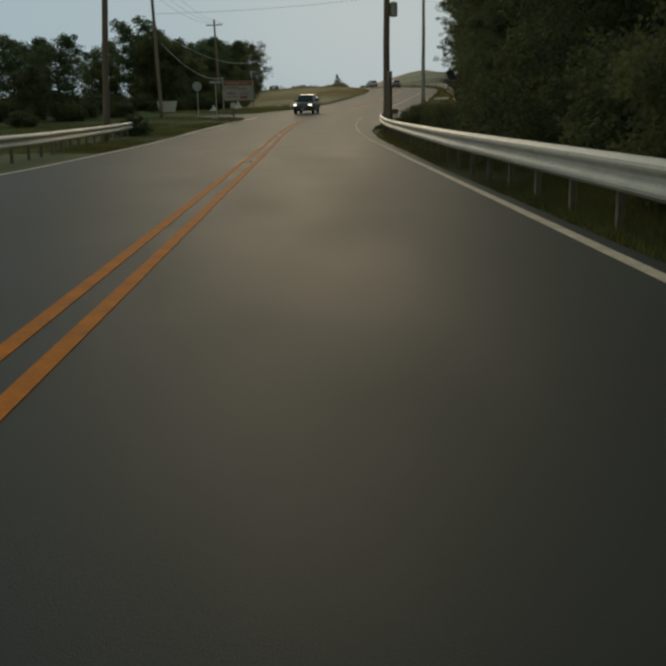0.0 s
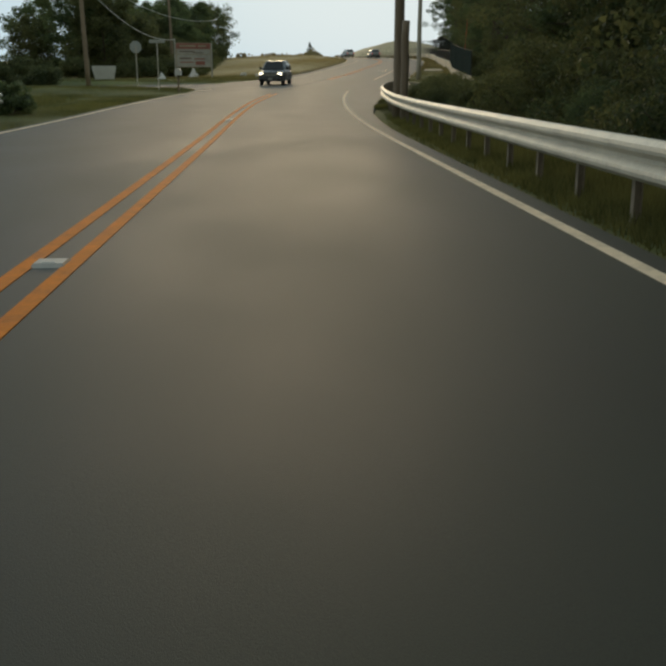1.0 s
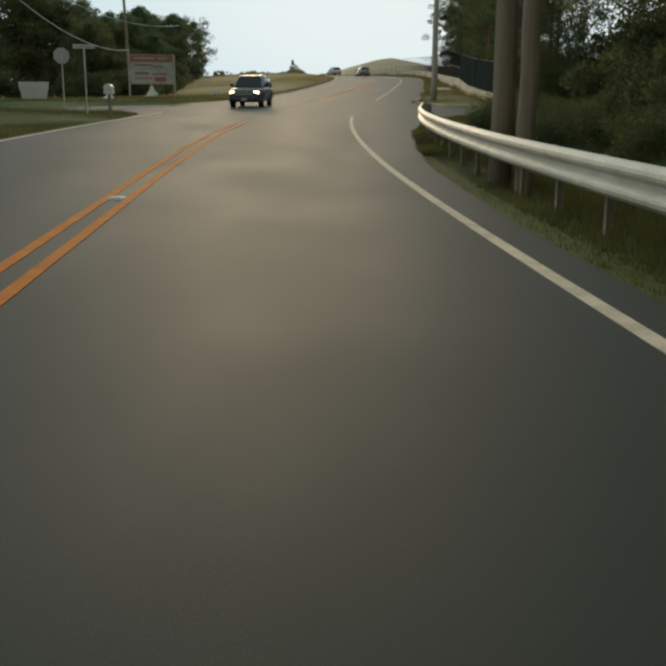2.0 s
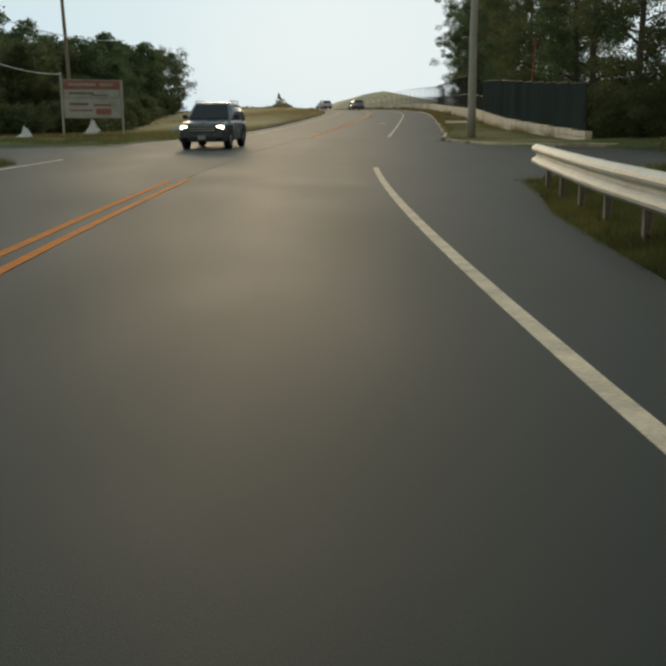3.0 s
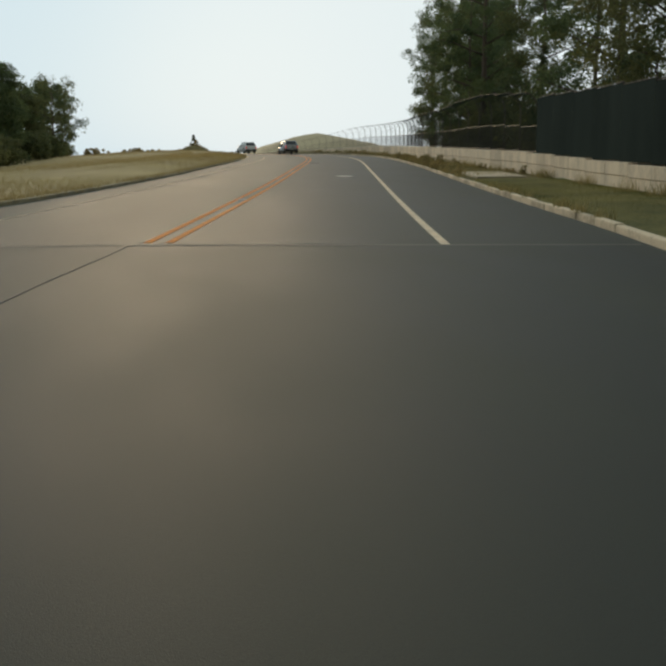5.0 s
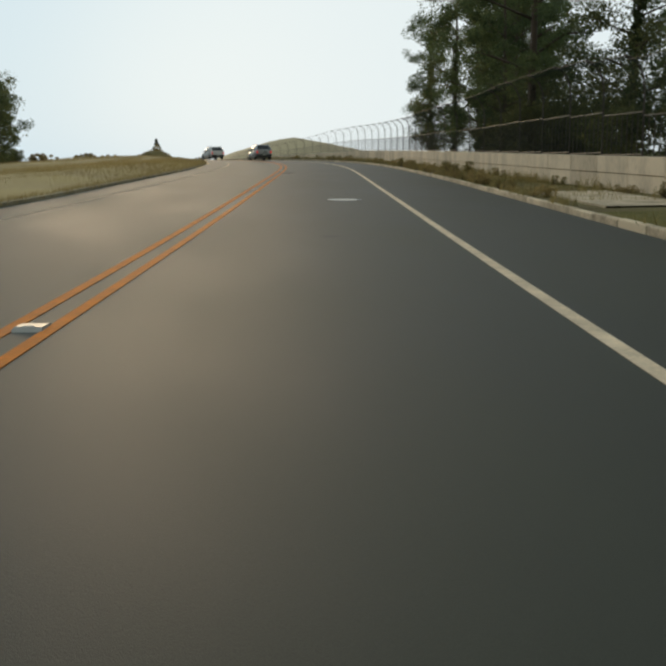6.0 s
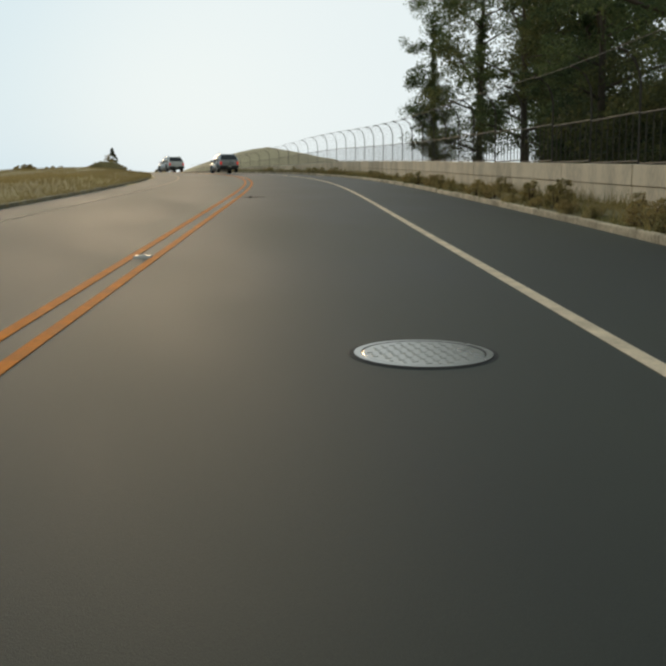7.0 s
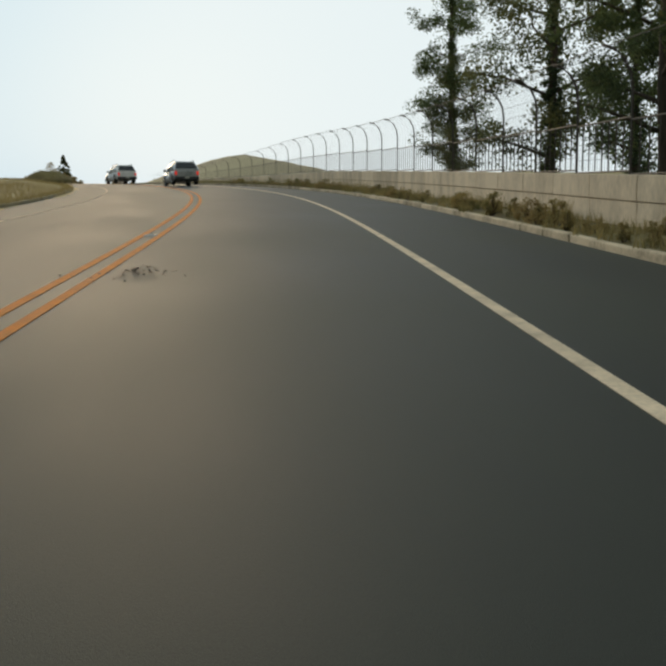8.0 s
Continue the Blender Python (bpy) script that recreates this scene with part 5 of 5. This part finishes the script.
# ---- vehicles, standing where they were passed ----
def build_wheel(parent, x, y, r=0.36, w=0.24):
    bm = bmesh.new()
    prof = [(-w / 2, r * 0.62), (-w / 2, r * 0.93), (-w * 0.36, r), (w * 0.36, r), (w / 2, r * 0.93), (w / 2, r * 0.62)]
    n = 24
    rings = [[bm.verts.new((x + a, y + b * math.cos(2 * math.pi * k / n), r + b * math.sin(2 * math.pi * k / n))) for a, b in prof] for k in range(n)]
    for k in range(n):
        for j in range(len(prof) - 1):
            bm.faces.new((rings[k][j], rings[k][j + 1], rings[(k + 1) % n][j + 1], rings[(k + 1) % n][j]))
    wheel = part("wheel", bm, M_RUBBER, parent, smooth=True)
    side = 1 if x > 0 else -1
    bm = bmesh.new()
    for k in range(6):
        a = k * math.pi / 3
        add_box(bm, 0.04, 0.09, r * 0.6, (x + side * w * 0.36, y + math.sin(a) * r * 0.3, r + math.cos(a) * r * 0.3), turn=Euler((-a, 0, 0)).to_matrix().to_4x4())
    r1 = bmesh.ops.create_circle(bm, cap_ends=True, radius=r * 0.62, segments=20)
    bmesh.ops.transform(bm, matrix=pose(x + side * w * 0.25, y, r, 0, 90, 0), verts=r1["verts"])
    part("rim", bm, M_CHROME, wheel)


def loft(bm, sections):
    """Skin between rings of equal count."""
    rings = [[bm.verts.new(v) for v in ring] for ring in sections]
    m = len(rings[0])
    for a, b in zip(rings, rings[1:]):
        for k in range(m):
            bm.faces.new((a[k], a[(k + 1) % m], b[(k + 1) % m], b[k]))
    bm.faces.new(rings[0][::-1])
    bm.faces.new(rings[-1])


def ring(y, z0, z1, w0, w1):
    """A rounded section across a car: wide at the belt, tucked in below."""
    c = 0.12 * (z1 - z0) + 0.02
    return [(-w0 + 0.05, y, z0), (w0 - 0.05, y, z0), (w0, y, z0 + c), (w0 + 0.015, y, (z0 + z1) / 2), (w1, y, z1 - c), (w1 - 0.09, y, z1), (-w1 + 0.09, y, z1), (-w1, y, z1 - c), (-w0 - 0.015, y, (z0 + z1) / 2), (-w0, y, z0 + c)]


def build_car(name, label, paint, m, big=False, lights="head"):
    """The front points to -y. A big one stands higher and longer."""
    car = thing(name, label, "car", m)
    L, W, R = (2.42, 0.93, 0.39) if big else (2.3, 0.90, 0.35)
    zb = 0.29 if big else 0.28
    belt = 1.10 if big else 0.98
    roof = 1.78 if big else 1.62
    bm = bmesh.new()
    loft(bm, [ring(-L, zb + 0.18, belt - 0.22, W - 0.14, W - 0.16), ring(-L + 0.12, zb, belt - 0.10, W - 0.05, W - 0.08), ring(-L + 0.6, zb, belt - 0.04, W, W - 0.03), ring(-L * 0.40, zb, belt, W, W - 0.02),
              ring(L * 0.3, zb, belt, W, W - 0.02), ring(L - 0.3, zb, belt, W, W - 0.03), ring(L - 0.02, zb + 0.12, belt - 0.05, W - 0.06, W - 0.08)])
    body = part("body", bm, paint, car, smooth=True)
    y0, y1, y2, y3 = -L * 0.42, -L * 0.12, L * 0.72, L * 0.96
    bm = bmesh.new()
    loft(bm, [ring(y0, belt - 0.05, belt, W - 0.05, W - 0.06), ring(y1, belt - 0.05, roof - 0.02, W - 0.05, W - 0.2), ring((y1 + y2) / 2, belt - 0.05, roof, W - 0.05, W - 0.2), ring(y2, belt - 0.05, roof - 0.03, W - 0.05, W - 0.2), ring(y3, belt - 0.05, belt + 0.05, W - 0.05, W - 0.08)])
    cabin = part("cabin", bm, paint, car, smooth=True)
    for ob in (body, cabin):
        bv = ob.modifiers.new("rounded", "BEVEL")
        bv.width, bv.segments, bv.limit_method, bv.angle_limit = 0.05, 3, "ANGLE", radians(28)
        bv.harden_normals = True
    # glass, a little proud of the cabin
    def pane(nm, pts):
        b = bmesh.new()
        vs = [b.verts.new(q) for q in pts]
        b.faces.new(vs)
        ob = part(nm, b, M_GLASS, car)
        so = ob.modifiers.new("thickness", "SOLIDIFY")
        so.thickness, so.offset = 0.03, 0
    wb, wt = W - 0.14, W - 0.30
    f = lambda u: (y0 + (y1 - y0) * u, belt + (roof - 0.02 - belt) * u)
    (ya, za), (yb, zb2) = f(0.08), f(0.88)
    pane("windscreen", [(-wb, ya - 0.03, za), (wb, ya - 0.03, za), (wt, yb - 0.03, zb2), (-wt, yb - 0.03, zb2)])
    g = lambda u: (y3 + (y2 - y3) * u, belt + 0.05 + (roof - 0.08 - belt) * u)
    (ya, za), (yb, zb2) = g(0.12), g(0.85)
    pane("rear_window", [(-wb, ya + 0.03, za), (wb, ya + 0.03, za), (wt, yb + 0.03, zb2), (-wt, yb + 0.03, zb2)])
    for k in (-1, 1):
        xa, xb = k * (W - 0.065), k * (W - 0.185)
        ym = (y1 + y2) / 2
        pane("side_window", [(xa, y0 + 0.32, belt + 0.05), (xa, ym - 0.04, belt + 0.05), (xb, ym - 0.04, roof - 0.12), (xb, y1 + 0.08, roof - 0.12)])
        pane("side_window", [(xa, ym + 0.04, belt + 0.05), (xa, y3 - 0.3, belt + 0.05), (xb, y2 - 0.06, roof - 0.12), (xb, ym + 0.04, roof - 0.12)])
        b = bmesh.new()
        add_box(b, 0.20, 0.12, 0.17, (k * (W + 0.10), y0 + 0.36, belt + 0.12), bevel=0.03)
        part("wing_mirror", b, M_BLACK if big else paint, car)
        b = bmesh.new()
        add_box(b, 0.32, 0.16, 0.16, (k * (W - 0.25), -L + 0.08, belt - 0.27), bevel=0.06)
        part("headlight", b, M_HEAD if lights == "head" else M_CHROME, car, "lit headlight" if lights == "head" else "")
        b = bmesh.new()
        add_box(b, 0.18, 0.10, 0.26, (k * (W - 0.15), L - 0.05, belt - 0.22), bevel=0.03)
        part("tail_light", b, M_TAIL, car)
        for y in (-L + 0.95, L - 0.95):
            build_wheel(car, k * (W - 0.10), y, R)
            b = bmesh.new()
            n = 14
            for i in range(n):
                a0, a1 = math.pi * i / n, math.pi * (i + 1) / n
                rr = R + 0.07
                vs = [b.verts.new((k * xx, y + rr2 * math.cos(a), R + rr2 * math.sin(a))) for xx in (W + 0.02, W + 0.035) for rr2 in (rr, rr + 0.06) for a in (a0, a1)]
                for fc in ((0, 1, 3, 2), (4, 6, 7, 5), (0, 4, 5, 1), (2, 3, 7, 6)):
                    b.faces.new([vs[j] for j in fc])
            part("wheel_arch", b, M_BLACK, car)
    b = bmesh.new()
    add_box(b, 2 * W - 0.75, 0.08, 0.30, (0, -L + 0.03, belt - 0.30), bevel=0.03)
    grille = part("grille", b, M_BLACK, car)
    for i in range(3):
        b = bmesh.new()
        add_box(b, 2 * W - 0.8, 0.03, 0.03, (0, -L - 0.02, belt - 0.39 + 0.09 * i), bevel=0.008)
        part("grille_bar", b, M_CHROME, grille)
    for nm, y, dz in (("front_bumper", -L - 0.01, 0.12), ("rear_bumper", L - 0.02, 0.14)):
        b = bmesh.new()
        add_box(b, 2 * W - 0.12, 0.18, 0.22, (0, y, zb + dz), bevel=0.05)
        part(nm, b, M_BLACK, car)
    for y in (-L - 0.115, L + 0.085):
        b = bmesh.new()
        add_box(b, 0.31, 0.012, 0.155, (0, y, zb + 0.17), bevel=0.004)
        part("number_plate", b, M_PANEL, car)
    for k in (-1, 1):
        b = bmesh.new()
        x = k * (W - 0.24)
        add_tube(b, [(x, y1 + 0.1, roof - 0.01), (x, y1 + 0.22, roof + 0.05), (x, y2 - 0.15, roof + 0.05), (x, y2 - 0.03, roof - 0.02)], 0.018, 6)
        part("roof_rail", b, M_BLACK, car)
        b = bmesh.new()
        add_box(b, 0.03, 0.14, 0.03, (k * (W + 0.005), L * 0.10, belt - 0.12), bevel=0.008)
        add_box(b, 0.03, 0.14, 0.03, (k * (W + 0.005), L * 0.46, belt - 0.12), bevel=0.008)
        part("door_handle", b, M_CHROME if big else paint, car)
        b = bmesh.new()
        add_box(b, 0.24, 0.06, 0.10, (k * (W - 0.27), -L - 0.10, zb + 0.10), bevel=0.02)
        part("fog_lamp", b, M_GLASS, car)
    return car


def road_pose(s, d, turn=0.0):
    p = at(s, d, crown(s, d))
    slope = math.degrees(math.atan(float(np.interp(s, S_AX, _g))))
    return pose(p.x, p.y, p.z, 0, 0, heading(s)) @ pose(0, 0, 0, slope, 0, turn)


build_car("suv", "dark sport utility car with lit headlights in the oncoming lane", M_CAR_GREY, road_pose(94.6, -2.5, -1), True)
build_car("suv", "silver estate car driving ahead with red tail lights", M_CAR_SILVER, road_pose(220.0, 2.2, 180), lights="tail")
build_car("suv", "pale car driving ahead far uphill near the crest", M_CAR_WHITE, road_pose(241.0, 2.2, 180), lights="tail")
